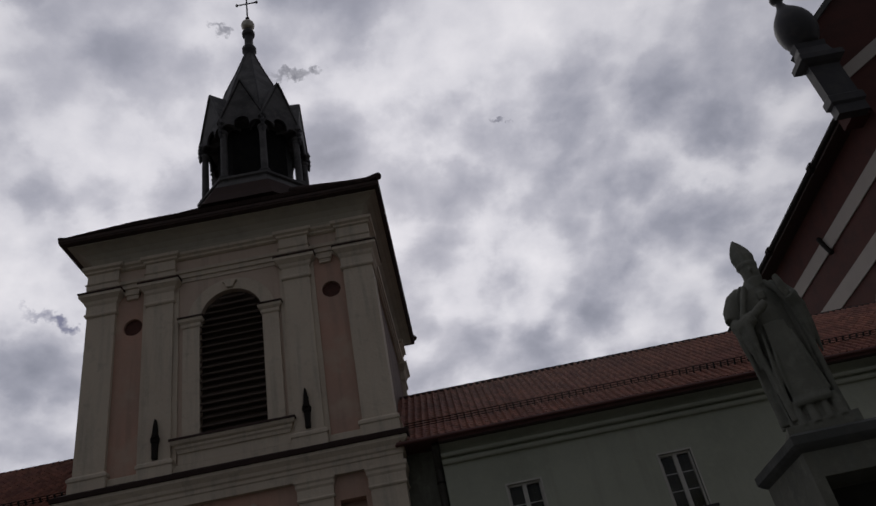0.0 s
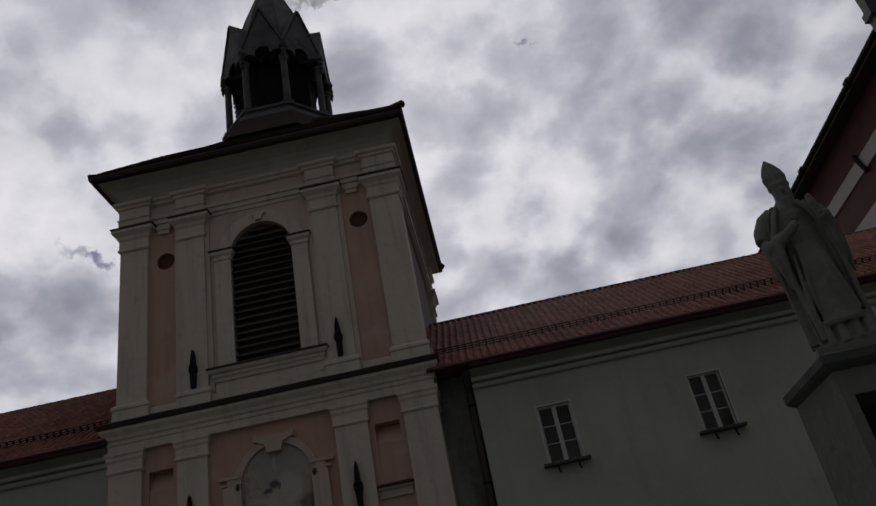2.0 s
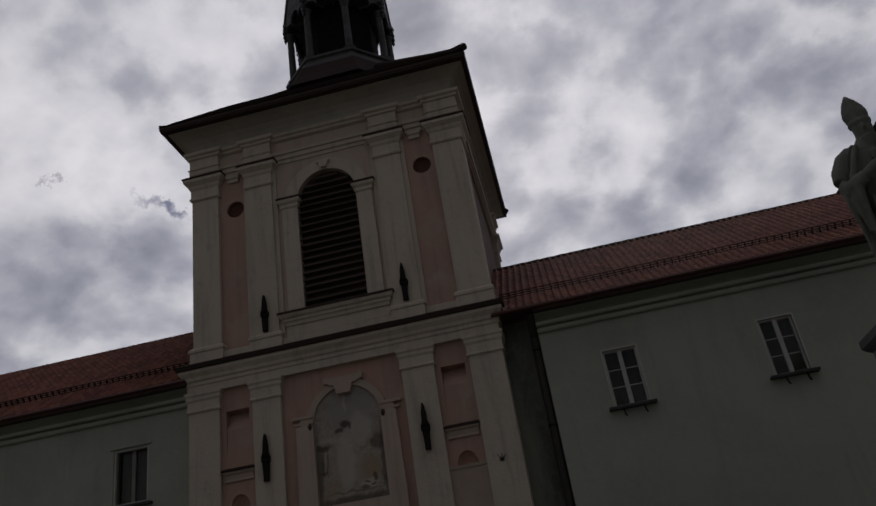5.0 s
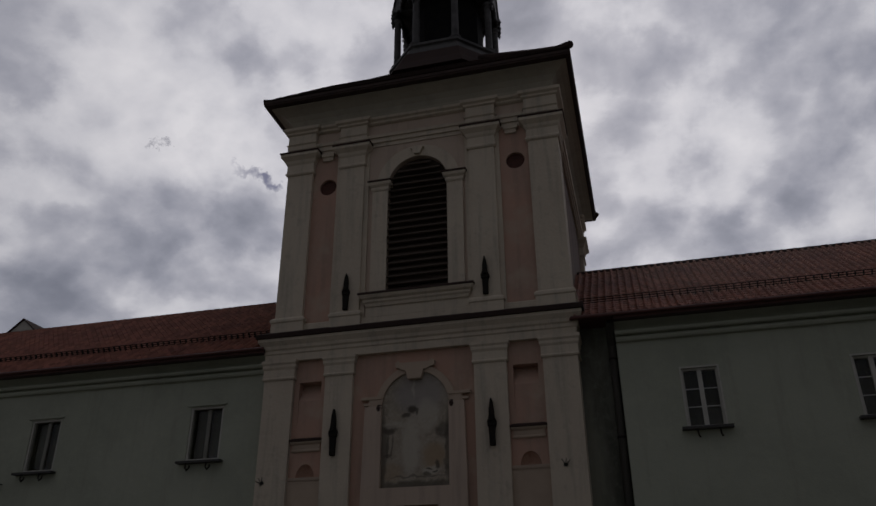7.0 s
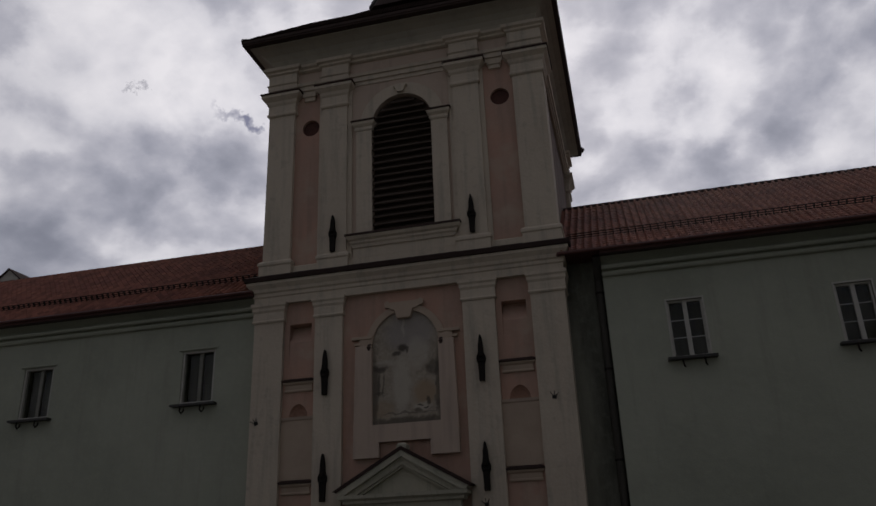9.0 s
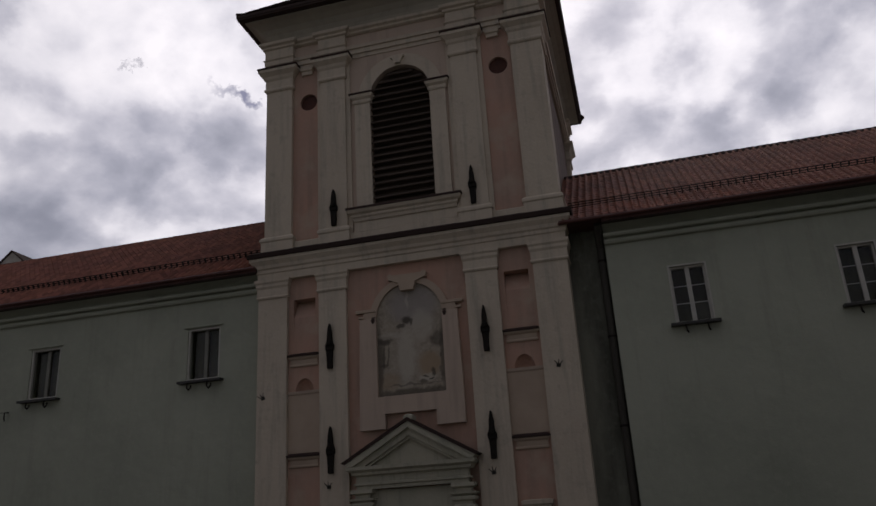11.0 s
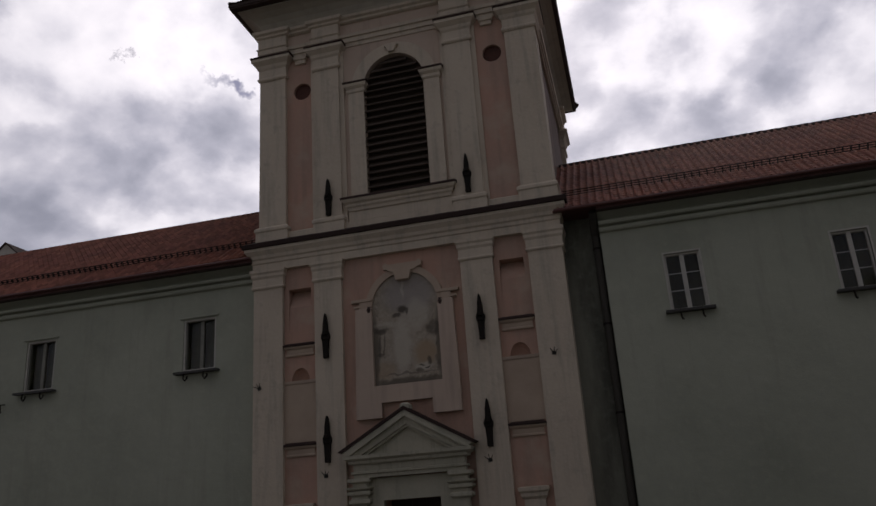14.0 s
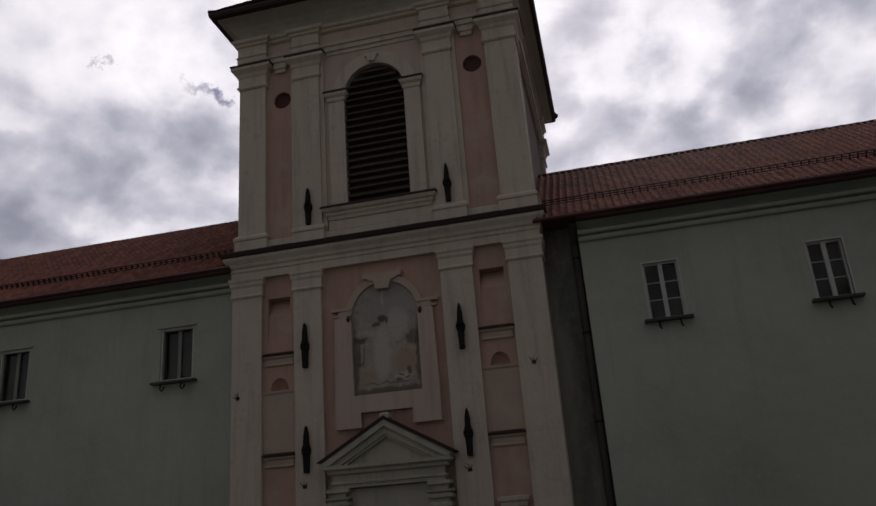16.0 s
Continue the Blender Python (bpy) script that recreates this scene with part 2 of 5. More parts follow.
# pink plaster darkened as the side turned from the light
shaded_pink = material("shaded_pink_plaster", (0.17, 0.115, 0.09), ((0.6, (0.10, 0.07, 0.056), 0.4, 0.62, 0.9, STREAK), (6.0, (0.20, 0.145, 0.115), 0.5, 0.8, 0.5)), 0.92, bump=((3, 0.03),))
niche_plaster = material("faded_panel_plaster", (0.44, 0.345, 0.265), ((1.2, (0.37, 0.285, 0.22), 0.42, 0.7, 0.8),), 0.92, bump=((20, 0.006),))
portal_stone = material("mossy_portal_stucco", (0.43, 0.40, 0.315), ((0.9, (0.33, 0.325, 0.255), 0.42, 0.66, 0.8), (3.0, (0.24, 0.245, 0.19), 0.52, 0.75, 0.7, STREAK), (12.0, (0.48, 0.45, 0.36), 0.5, 0.8, 0.4)), 0.93, bump=((4, 0.02), (40, 0.004)))
tile_mat = material("fired_clay_tile", (0.245, 0.092, 0.06), ((0.8, (0.15, 0.055, 0.045), 0.4, 0.7, 0.8), (5.0, (0.29, 0.13, 0.08), 0.5, 0.72, 0.6), (14.0, (0.15, 0.075, 0.066), 0.54, 0.8, 0.6)), 0.72, bump=((30, 0.004),), random_tint=0.26, spec=0.2)
old_tile = material("sooty_roof_tile", (0.055, 0.037, 0.032), ((1.2, (0.045, 0.032, 0.03), 0.4, 0.7, 0.8),), 0.95, bump=((20, 0.005),), random_tint=0.2, spec=0.1)
board = material("stained_eave_board", (0.05, 0.029, 0.023), ((4.0, (0.03, 0.02, 0.017), 0.4, 0.7, 0.8),), 0.7, bump=((30, 0.003),))
gutter_mat = material("painted_gutter_metal", (0.105, 0.042, 0.035), ((3.0, (0.07, 0.033, 0.03), 0.4, 0.7, 0.7),), 0.5)
lead = material("weathered_sheet_metal", (0.085, 0.081, 0.08), ((1.5, (0.045, 0.043, 0.043), 0.42, 0.60, 0.95), (5.0, (0.14, 0.132, 0.122), 0.55, 0.75, 0.7)), 0.7, 0.1, bump=((6, 0.01),))
lead_dark = material("dark_sheet_metal", (0.035, 0.034, 0.036), ((2.5, (0.06, 0.055, 0.05), 0.45, 0.7, 0.6),), 0.6, 0.2)
gilt = material("dull_gilded_metal", (0.50, 0.47, 0.41), ((5.0, (0.24, 0.21, 0.17), 0.4, 0.7, 0.8),), 0.45, 0.6)
iron = material("black_wrought_iron", (0.016, 0.014, 0.012), ((8.0, (0.04, 0.025, 0.018), 0.5, 0.75, 0.6),), 0.8, 0.0, bump=((25, 0.004),), spec=0.12)
louvre_wood = material("brown_louvre_wood", (0.085, 0.062, 0.048), ((3.0, (0.055, 0.042, 0.034), 0.4, 0.7, 0.8, (0.3, 3, 3)),), 0.8, bump=((20, 0.004),))
rust_disc = material("red_brown_disc", (0.085, 0.034, 0.025), ((5.0, (0.045, 0.024, 0.02), 0.4, 0.7, 0.8),), 0.8)
frame_paint = material("white_window_paint", (0.50, 0.48, 0.43), ((6.0, (0.36, 0.345, 0.31), 0.45, 0.72, 0.7),), 0.6, bump=((30, 0.002),))
grey_paint = material("weathered_window_paint", (0.24, 0.23, 0.195), ((6.0, (0.15, 0.145, 0.125), 0.45, 0.72, 0.8),), 0.7, bump=((30, 0.002),))
sill_metal = material("dark_sill_sheet", (0.05, 0.048, 0.045), ((6.0, (0.09, 0.08, 0.07), 0.5, 0.75, 0.6),), 0.55, 0.3)
pipe_paint = material("weathered_pipe_paint", (0.05, 0.045, 0.036), ((3.0, (0.03, 0.028, 0.023), 0.42, 0.7, 0.8, (3, 3, 0.5)),), 0.7)
# near-black colour stands in for the dark of rooms and recess
hollow_dark = material("unlit_hollow_dark", (0.05, 0.048, 0.045), ((3.0, (0.03, 0.03, 0.03), 0.4, 0.7, 0.8),), 0.95)
curtain = material("grey_net_curtain", (0.10, 0.095, 0.07), ((5.0, (0.05, 0.047, 0.038), 0.42, 0.66, 0.8, (3, 3, 0.3)),), 0.95)
stone = material("grey_carved_stone", (0.155, 0.155, 0.128), ((1.4, (0.11, 0.115, 0.095), 0.42, 0.66, 0.8), (7.0, (0.25, 0.245, 0.21), 0.52, 0.8, 0.6), (2.0, (0.12, 0.13, 0.115), 0.56, 0.75, 0.7, (3, 3, 0.5))), 0.92, bump=((8, 0.02), (45, 0.005)))
stone_dark = material("sooty_stone_coping", (0.07, 0.072, 0.068), ((2.0, (0.12, 0.12, 0.11), 0.45, 0.7, 0.8),), 0.9, bump=((10, 0.02),))
brick_mat = material("red_brick", (0.072, 0.024, 0.018), ((1.5, (0.042, 0.018, 0.015), 0.42, 0.7, 0.8), (20.0, (0.14, 0.052, 0.040), 0.5, 0.8, 0.5)), 0.88, bump=((25, 0.006),), random_tint=0.2)
band_white = material("whitewashed_band", (0.34, 0.305, 0.27), ((1.5, (0.30, 0.275, 0.25), 0.42, 0.7, 0.7),), 0.9, bump=((10, 0.01),))
cobble = material("cobble_ground", (0.16, 0.15, 0.13), ((0.4, (0.12, 0.115, 0.10), 0.4, 0.7, 0.7), (6.0, (0.21, 0.20, 0.175), 0.5, 0.8, 0.6)), 0.9, bump=((6, 0.04),))
door_wood = material("dark_gate_wood", (0.04, 0.025, 0.018), ((3.0, (0.025, 0.017, 0.013), 0.4, 0.7, 0.8, (4, 4, 0.3)),), 0.7)


def fresco_material(spots):
    """Faded wall paint: soft spots of (x, z, half width, half height, colour, strength) on a mottled ground."""
    m = material("faded_fresco", (0.36, 0.31, 0.245), ((1.3, (0.27, 0.235, 0.185), 0.40, 0.62, 0.85), (5.0, (0.20, 0.165, 0.13), 0.50, 0.70, 0.75), (14.0, (0.46, 0.41, 0.34), 0.5, 0.72, 0.6)), 0.93, bump=((20, 0.004),))
    nt = m.node_tree
    L = nt.links.new
    b = nt.nodes["Principled BSDF"]
    col = b.inputs["Base Color"].links[0].from_socket
    co = nt.nodes.new("ShaderNodeTexCoord").outputs["Object"]
    nz = nt.nodes.new("ShaderNodeTexNoise")
    nz.inputs["Scale"].default_value = 5.0
    nz.inputs["Detail"].default_value = 6.0
    L(co, nz.inputs["Vector"])
    bend = nt.nodes.new("ShaderNodeVectorMath")
    bend.operation = "MULTIPLY_ADD"
    L(nz.outputs["Color"], bend.inputs[0])
    bend.inputs[1].default_value = (0.18, 0.0, 0.18)
    L(co, bend.inputs[2])
    for x, z, rx, rz, tint, strength in spots:
        mp = nt.nodes.new("ShaderNodeMapping")
        mp.vector_type = "TEXTURE"
        mp.inputs["Location"].default_value = (x + 0.09, 0, z + 0.09)
        mp.inputs["Scale"].default_value = (rx, 1000.0, rz)
        L(bend.outputs[0], mp.inputs["Vector"])
        ln = nt.nodes.new("ShaderNodeVectorMath")
        ln.operation = "LENGTH"
        L(mp.outputs[0], ln.inputs[0])
        r = nt.nodes.new("ShaderNodeMapRange")
        r.interpolation_type = "SMOOTHSTEP"
        r.inputs["From Min"].default_value, r.inputs["From Max"].default_value = 1.15, 0.55
        r.inputs["To Max"].default_value = strength
        L(ln.outputs["Value"], r.inputs["Value"])
        x_ = nt.nodes.new("ShaderNodeMix")
        x_.data_type = "RGBA"
        L(r.outputs[0], x_.inputs["Factor"])
        L(col, x_.inputs["A"])
        x_.inputs["B"].default_value = (*tint, 1)
        col = x_.outputs["Result"]
    L(col, b.inputs["Base Color"])
    return m


def glass_material():
    m = bpy.data.materials.new("window_glass")
    m.use_nodes = True
    b = m.node_tree.nodes["Principled BSDF"]
    b.inputs["Base Color"].default_value = (0.62, 0.62, 0.54, 1)
    b.inputs["Roughness"].default_value = 0.03
    b.inputs["Transmission Weight"].default_value = 1.0
    b.inputs["IOR"].default_value = 1.33
    return m


glass = glass_material()


# ---- building helpers ----
def shape(name, bm, mat):
    bmesh.ops.recalc_face_normals(bm, faces=bm.faces)
    me = bpy.data.meshes.new(name)
    bm.to_mesh(me)
    bm.free()
    me.materials.append(mat)
    return me


def part(name, bm, mat, parent, label="", at=None):
    ob = new(name, shape(name, bm, mat))
    ob.parent = parent
    if at is not None:
        ob.matrix_basis = at
    return tagged(ob, label)


def share(name, me, parent, at, label=""):
    ob = new(name, me)
    ob.parent = parent
    ob.matrix_basis = at
    return tagged(ob, label)


def thing(name, label, category, at=(0, 0, 0), group="", kind=""):
    ob = new(name)
    ob.location = at
    return tagged(ob, label, category, group, kind)


def box(bm, x0, x1, y0, y1, z0, z1, bevel=0.0):
    vs = [bm.verts.new((x, y, z)) for z in (z0, z1) for x, y in ((x0, y0), (x1, y0), (x1, y1), (x0, y1))]
    fs = [(3, 2, 1, 0), (4, 5, 6, 7), (0, 1, 5, 4), (1, 2, 6, 5), (2, 3, 7, 6), (3, 0, 4, 7)]
    faces = [bm.faces.new([vs[i] for i in f]) for f in fs]
    if bevel:
        bmesh.ops.bevel(bm, geom=list({e for f in faces for e in f.edges}), offset=bevel, segments=2, affect="EDGES", profile=0.5)
    return bm


def boxed(*a, bevel=0.0):
    return box(bmesh.new(), *a, bevel=bevel)


def ring(bm, rect, profile):
    """A solid whose outline is the rectangle let out by each row's (out, z): mouldings, capitals, cornices."""
    x0, x1, y0, y1 = rect
    loops = []
    for o, z in profile:
        loops.append([bm.verts.new(c) for c in ((x0 - o, y0 - o, z), (x1 + o, y0 - o, z), (x1 + o, y1 + o, z), (x0 - o, y1 + o, z))])
    for a, b in zip(loops, loops[1:]):
        for i in range(4):
            bm.faces.new((a[i], a[(i + 1) % 4], b[(i + 1) % 4], b[i]))
    bm.faces.new(loops[0][::-1])
    bm.faces.new(loops[-1])
    return bm


def slab(bm, pts, y0, y1):
    """A flat outline of (x, z) points, thick from y0 to y1."""
    a = [bm.verts.new((x, y0, z)) for x, z in pts]
    b = [bm.verts.new((x, y1, z)) for x, z in pts]
    n = len(pts)
    bm.faces.new(a)
    bm.faces.new(b[::-1])
    for i in range(n):
        bm.faces.new((a[i], b[i], b[(i + 1) % n], a[(i + 1) % n]))
    return bm


def arc(cx, cz, r, a0, a1, n):
    return [(cx + r * math.cos(radians(a0 + (a1 - a0) * i / n)), cz + r * math.sin(radians(a0 + (a1 - a0) * i / n))) for i in range(n + 1)]


def arch_band(bm, cx, cz, r0, r1, y0, y1, n=16, a0=0, a1=180):
    """A curved band between two radii."""
    p, q = arc(cx, cz, r0, a0, a1, n), arc(cx, cz, r1, a0, a1, n)
    for i in range(n):
        slab(bm, [p[i], q[i], q[i + 1], p[i + 1]], y0, y1)
    bmesh.ops.remove_doubles(bm, verts=bm.verts, dist=1e-4)
    return bm


def lathe(bm, profile, n=16, cx=0.0, cy=0.0, turn=0.0):
    loops = [[bm.verts.new((cx + r * math.cos(2 * math.pi * i / n + turn), cy + r * math.sin(2 * math.pi * i / n + turn), z)) for i in range(n)] for r, z in profile]
    for a, b in zip(loops, loops[1:]):
        for i in range(n):
            bm.faces.new((a[i], a[(i + 1) % n], b[(i + 1) % n], b[i]))
    bm.faces.new(loops[0][::-1])
    bm.faces.new(loops[-1])
    return bm


def tube(bm, pts, r, n=8):
    """A round bar along a line of points."""
    pts = [Vector(p) for p in pts]
    loops = []
    for i, p in enumerate(pts):
        d = (pts[min(i + 1, len(pts) - 1)] - pts[max(i - 1, 0)]).normalized()
        s = d.orthogonal().normalized()
        if loops:
            s = (last - d * last.dot(d)).normalized()
        last = s
        k = d.cross(s)
        rr = r[i] if isinstance(r, (list, tuple)) else r
        loops.append([bm.verts.new(p + (s * math.cos(2 * math.pi * j / n) + k * math.sin(2 * math.pi * j / n)) * rr) for j in range(n)])
    for a, b in zip(loops, loops[1:]):
        for i in range(n):
            bm.faces.new((a[i], a[(i + 1) % n], b[(i + 1) % n], b[i]))
    bm.faces.new(loops[0][::-1])
    bm.faces.new(loops[-1])
    return bm


def wall_with_holes(bm, x0, x1, y0, y1, z0, z1, holes):
    """A wall along x in one piece, cut through by rectangles (hx0, hx1, hz0, hz1)."""
    xs = sorted({x0, x1, *[h[0] for h in holes], *[h[1] for h in holes]})
    zs = sorted({z0, z1, *[h[2] for h in holes], *[h[3] for h in holes]})
    made = {}

    def v(i, k, back):
        if (i, k, back) not in made:
            made[i, k, back] = bm.verts.new((xs[i], y1 if back else y0, zs[k]))
        return made[i, k, back]

    def solid(i, k):
        if not (0 <= i < len(xs) - 1 and 0 <= k < len(zs) - 1):
            return False
        cx, cz = (xs[i] + xs[i + 1]) / 2, (zs[k] + zs[k + 1]) / 2
        return not any(h[0] < cx < h[1] and h[2] < cz < h[3] for h in holes)

    for i in range(len(xs) - 1):
        for k in range(len(zs) - 1):
            if not solid(i, k):
                continue
            bm.faces.new((v(i, k, 0), v(i + 1, k, 0), v(i + 1, k + 1, 0), v(i, k + 1, 0)))
            bm.faces.new((v(i, k, 1), v(i, k + 1, 1), v(i + 1, k + 1, 1), v(i + 1, k, 1)))
            for di, dk, a, b in ((-1, 0, (i, k), (i, k + 1)), (1, 0, (i + 1, k), (i + 1, k + 1)), (0, -1, (i, k), (i + 1, k)), (0, 1, (i, k + 1), (i + 1, k + 1))):
                if not solid(i + di, k + dk):
                    bm.faces.new((v(*a, 0), v(*b, 0), v(*b, 1), v(*a, 1)))
    return bm


# ---- ground and added unseen walls that hold off light ----
GROUND = -0.15
g = bmesh.new()
box(g, -400, 400, -400, 400, GROUND - 0.3, GROUND)
tagged(new("ground", shape("ground", g, cobble)), "grey cobbled courtyard ground", "ground", kind="structure")
# added unseen behind the camera, keeps light off the facade
w = boxed(-40, 40, -30.6, -30, GROUND, 7)
tagged(new("wall_south", shape("wall_south", w, wing_plaster)), "plain grey wall added out of view to hold off light", "wall", kind="structure")
# added out of view, blocks light so the right wing gets darker
w = boxed(13.0, 13.6, -30, 11, GROUND, 12)
tagged(new("shade_wall_east", shape("shade_wall_east", w, wing_plaster)), "plain grey wall added out of view to hold off light", "wall", kind="structure")
# added out of view like the south wall, encloses the left side
w = boxed(-36.6, -36, -30, 17, GROUND, 7)
tagged(new("wall_west", shape("wall_west", w, wing_plaster)), "plain grey wall added out of view to hold off light", "wall", kind="structure")

# ---- the gate tower ----
F0 = 18.0            # face of the pilasters
PANEL = 18.12        # face of the panels between them
BACK = 26.8
XL, HL = -5.30, 4.13   # lower storey: middle and half width
XU, HU = -5.23, 4.06   # upper storey

tower = thing("gate_tower", "pink and pale grey baroque gate tower with a lantern", "tower", (XL, F0, GROUND))
T0 = Matrix.Translation((-XL, -F0, -GROUND))


def tpart(name, bm, mat, label="", parent=None):
    """A part of the tower, drawn in world places."""
    ob = part(name, bm, mat, parent or tower, label)
    if parent is None:
        ob.matrix_basis = T0
    return ob


# lower storey: panels, with niches sunk into the side bays
NICHE = [(XL - 2.85, 0.25), (XL + 2.83, 0.25)]
DOOR = (XL - 0.70, XL + 0.68)
low = bmesh.new()
holes = [(DOOR[0], DOOR[1], GROUND, 1.93)]
for cx, r in NICHE:
    holes += [(cx - 0.31, cx + 0.31, 6.30, 7.44), (cx - r, cx + r, 4.98, 5.32)]
wall_with_holes(low, XL - HL + 0.1, XL + HL - 0.1, PANEL, PANEL + 0.5, GROUND, 8.5, holes)
for cx, r in NICHE:      # round heads of the niches: fill the corners of the square cut
    for s in (-1, 1):
        pts = [(cx + s * r, 5.32)] + [(cx + s * r * math.cos(radians(a)), 4.98 + 0.34 * math.sin(radians(a))) for a in range(0, 91, 15)]
        tpart("spandrel", slab(bmesh.new(), pts, PANEL, PANEL + 0.3), pink)
wall_low = tpart("wall", low, pink, "pink plastered lower storey wall")
tpart("core", boxed(XL - HL + 0.12, XL + HL - 0.12, PANEL + 0.9, BACK, GROUND, 8.5), plaster)
for cx, r in NICHE:
    sp = bmesh.new()      # its back leans out to the wall face at the foot
    vs = [[sp.verts.new((cx + s, y, z)) for y, z in ((PANEL + 0.012, 6.28), (PANEL + 0.035, 6.95), (PANEL + 0.33, 7.46), (PANEL + 0.42, 7.46), (PANEL + 0.42, 6.28))] for s in (-0.309, 0.309)]
    sp.faces.new(vs[0]), sp.faces.new(vs[1][::-1])
    for i in range(5):
        sp.faces.new((vs[0][i], vs[0][(i + 1) % 5], vs[1][(i + 1) % 5], vs[1][i]))
    tpart("sunk_panel", sp, pink)
    tpart("bay_panel", boxed(cx - 0.47, cx + 0.47, PANEL - 0.02, PANEL + 0.02, 3.46, 4.90), niche_plaster, "pale faded plaster panel")
    nb = bmesh.new()
    # a shell shaped hollow
    for i in range(8):
        a0, a1 = 180 * i / 8, 180 * (i + 1) / 8
        for j in range(4):
            def spot(a, k):
                rr = r * math.cos(radians(90 * k / 4))
                return nb.verts.new((cx + rr * math.cos(radians(a)), PANEL + 0.006 + 0.22 * math.sin(radians(90 * k / 4)), 4.98 + 1.36 * rr * math.sin(radians(a))))
            nb.faces.new((spot(a0, j), spot(a1, j), spot(a1, j + 1), spot(a0, j + 1)))
    bmesh.ops.remove_doubles(nb, verts=nb.verts, dist=1e-4)
    tpart("niche_shell", nb, pink)
    im = ring(bmesh.new(), (cx - 0.40, cx + 0.40, PANEL, PANEL + 0.05), ((0.01, 4.89), (0.05, 4.93), (0.07, 4.99), (0.0, 5.0)))
    tpart("impost", im, faded_pink)
    for z in (5.64, 3.12):
        m = ring(bmesh.new(), (cx - 0.36, cx + 0.36, PANEL - 0.02, PANEL + 0.05), ((0.0, z - 0.02), (0.03, z + 0.0), (0.03, z + 0.03), (0.01, z + 0.05), (0.01, z + 0.16), (0.06, z + 0.20), (0.07, z + 0.24)))
        tpart("moulding", m, niche_plaster)
        c = ring(bmesh.new(), (cx - 0.36, cx + 0.36, PANEL - 0.04, PANEL + 0.05), ((0.07, z + 0.243), (0.085, z + 0.25), (0.085, z + 0.29), (0.0, z + 0.33)))
        tpart("cover_tile", c, old_tile, "dark tile covering")
    m = ring(bmesh.new(), (cx - 0.24, cx + 0.24, PANEL - 0.06, PANEL + 0.05), ((0.0, 1.2), (0.0, 1.72), (0.06, 1.78), (0.07, 1.86), (0.11, 1.90), (0.12, 1.98), (0.0, 2.0)))
    tpart("bracket_panel", m, plaster)

CAP_LOW = ((0.03, 7.52), (0.05, 7.56), (0.03, 7.60), (0.03, 7.80), (0.06, 7.86), (0.06, 7.93), (0.09, 7.98), (0.09, 8.06))
BASE_LOW = ((0.10, GROUND), (0.10, 0.75), (0.05, 0.83), (0.05, 0.95), (0.0, 1.0))
for a, b in ((-HL, -3.30), (-2.40, -1.64), (1.56, 2.38), (3.28, HL)):
    rect = (XL + a, XL + b, F0, F0 + (0.95 if abs(a) > 3.2 else 0.16))
    pm = ring(bmesh.new(), rect, ((0, GROUND), (0, 7.52)))
    p = tpart("pilaster", pm, plaster)
    part("capital", ring(bmesh.new(), rect, CAP_LOW), plaster, p)
    part("plinth", ring(bmesh.new(), rect, BASE_LOW), plaster, p)
for a, b in ((-HL, -3.30), (3.28, HL)):
    rect = (XL + a, XL + b, BACK - 0.95, BACK)
    tpart("pilaster", ring(bmesh.new(), rect, ((0, GROUND), (0, 8.06))), plaster)

COR = ((0.02, 8.03), (0.03, 8.22), (0.06, 8.25), (0.06, 8.33), (0.10, 8.37), (0.12, 8.45), (0.17, 8.52), (0.20, 8.56), (0.20, 8.64))
tpart("cornice", ring(bmesh.new(), (XL - HL, XL + HL, F0, BACK), COR), plaster, "moulded pale plaster cornice")
tpart("cornice_cover", ring(bmesh.new(), (XL - HL, XL + HL, F0, BACK), ((0.22, 8.643), (0.25, 8.65), (0.26, 8.76), (-0.02, 8.90))), old_tile, "dark tiled cover of the cornice")

# upper storey
upw = bmesh.new()
AX, AR, AZ0, AZ1 = XU - 0.02, 0.875, 9.74, 13.13
hx = [(XU - 2.78, 0.265), (XU + 2.82, 0.265)]
HZ = 13.37
wall_with_holes(upw, XU - 2.0, XU + 1.9, PANEL, PANEL + 0.5, 8.6, 15.9, [(AX - AR, AX + AR, AZ0, AZ1 + AR)])
for s in (-1, 1):
    tpart("spandrel", slab(bmesh.new(), [(AX + s * AR, AZ1 + AR)] + [(AX + s * AR * math.cos(radians(a)), AZ1 + AR * math.sin(radians(a))) for a in range(0, 91, 9)], PANEL, PANEL + 0.5), faded_pink)
tpart("wall", upw, faded_pink, "faded pink plastered belfry wall")
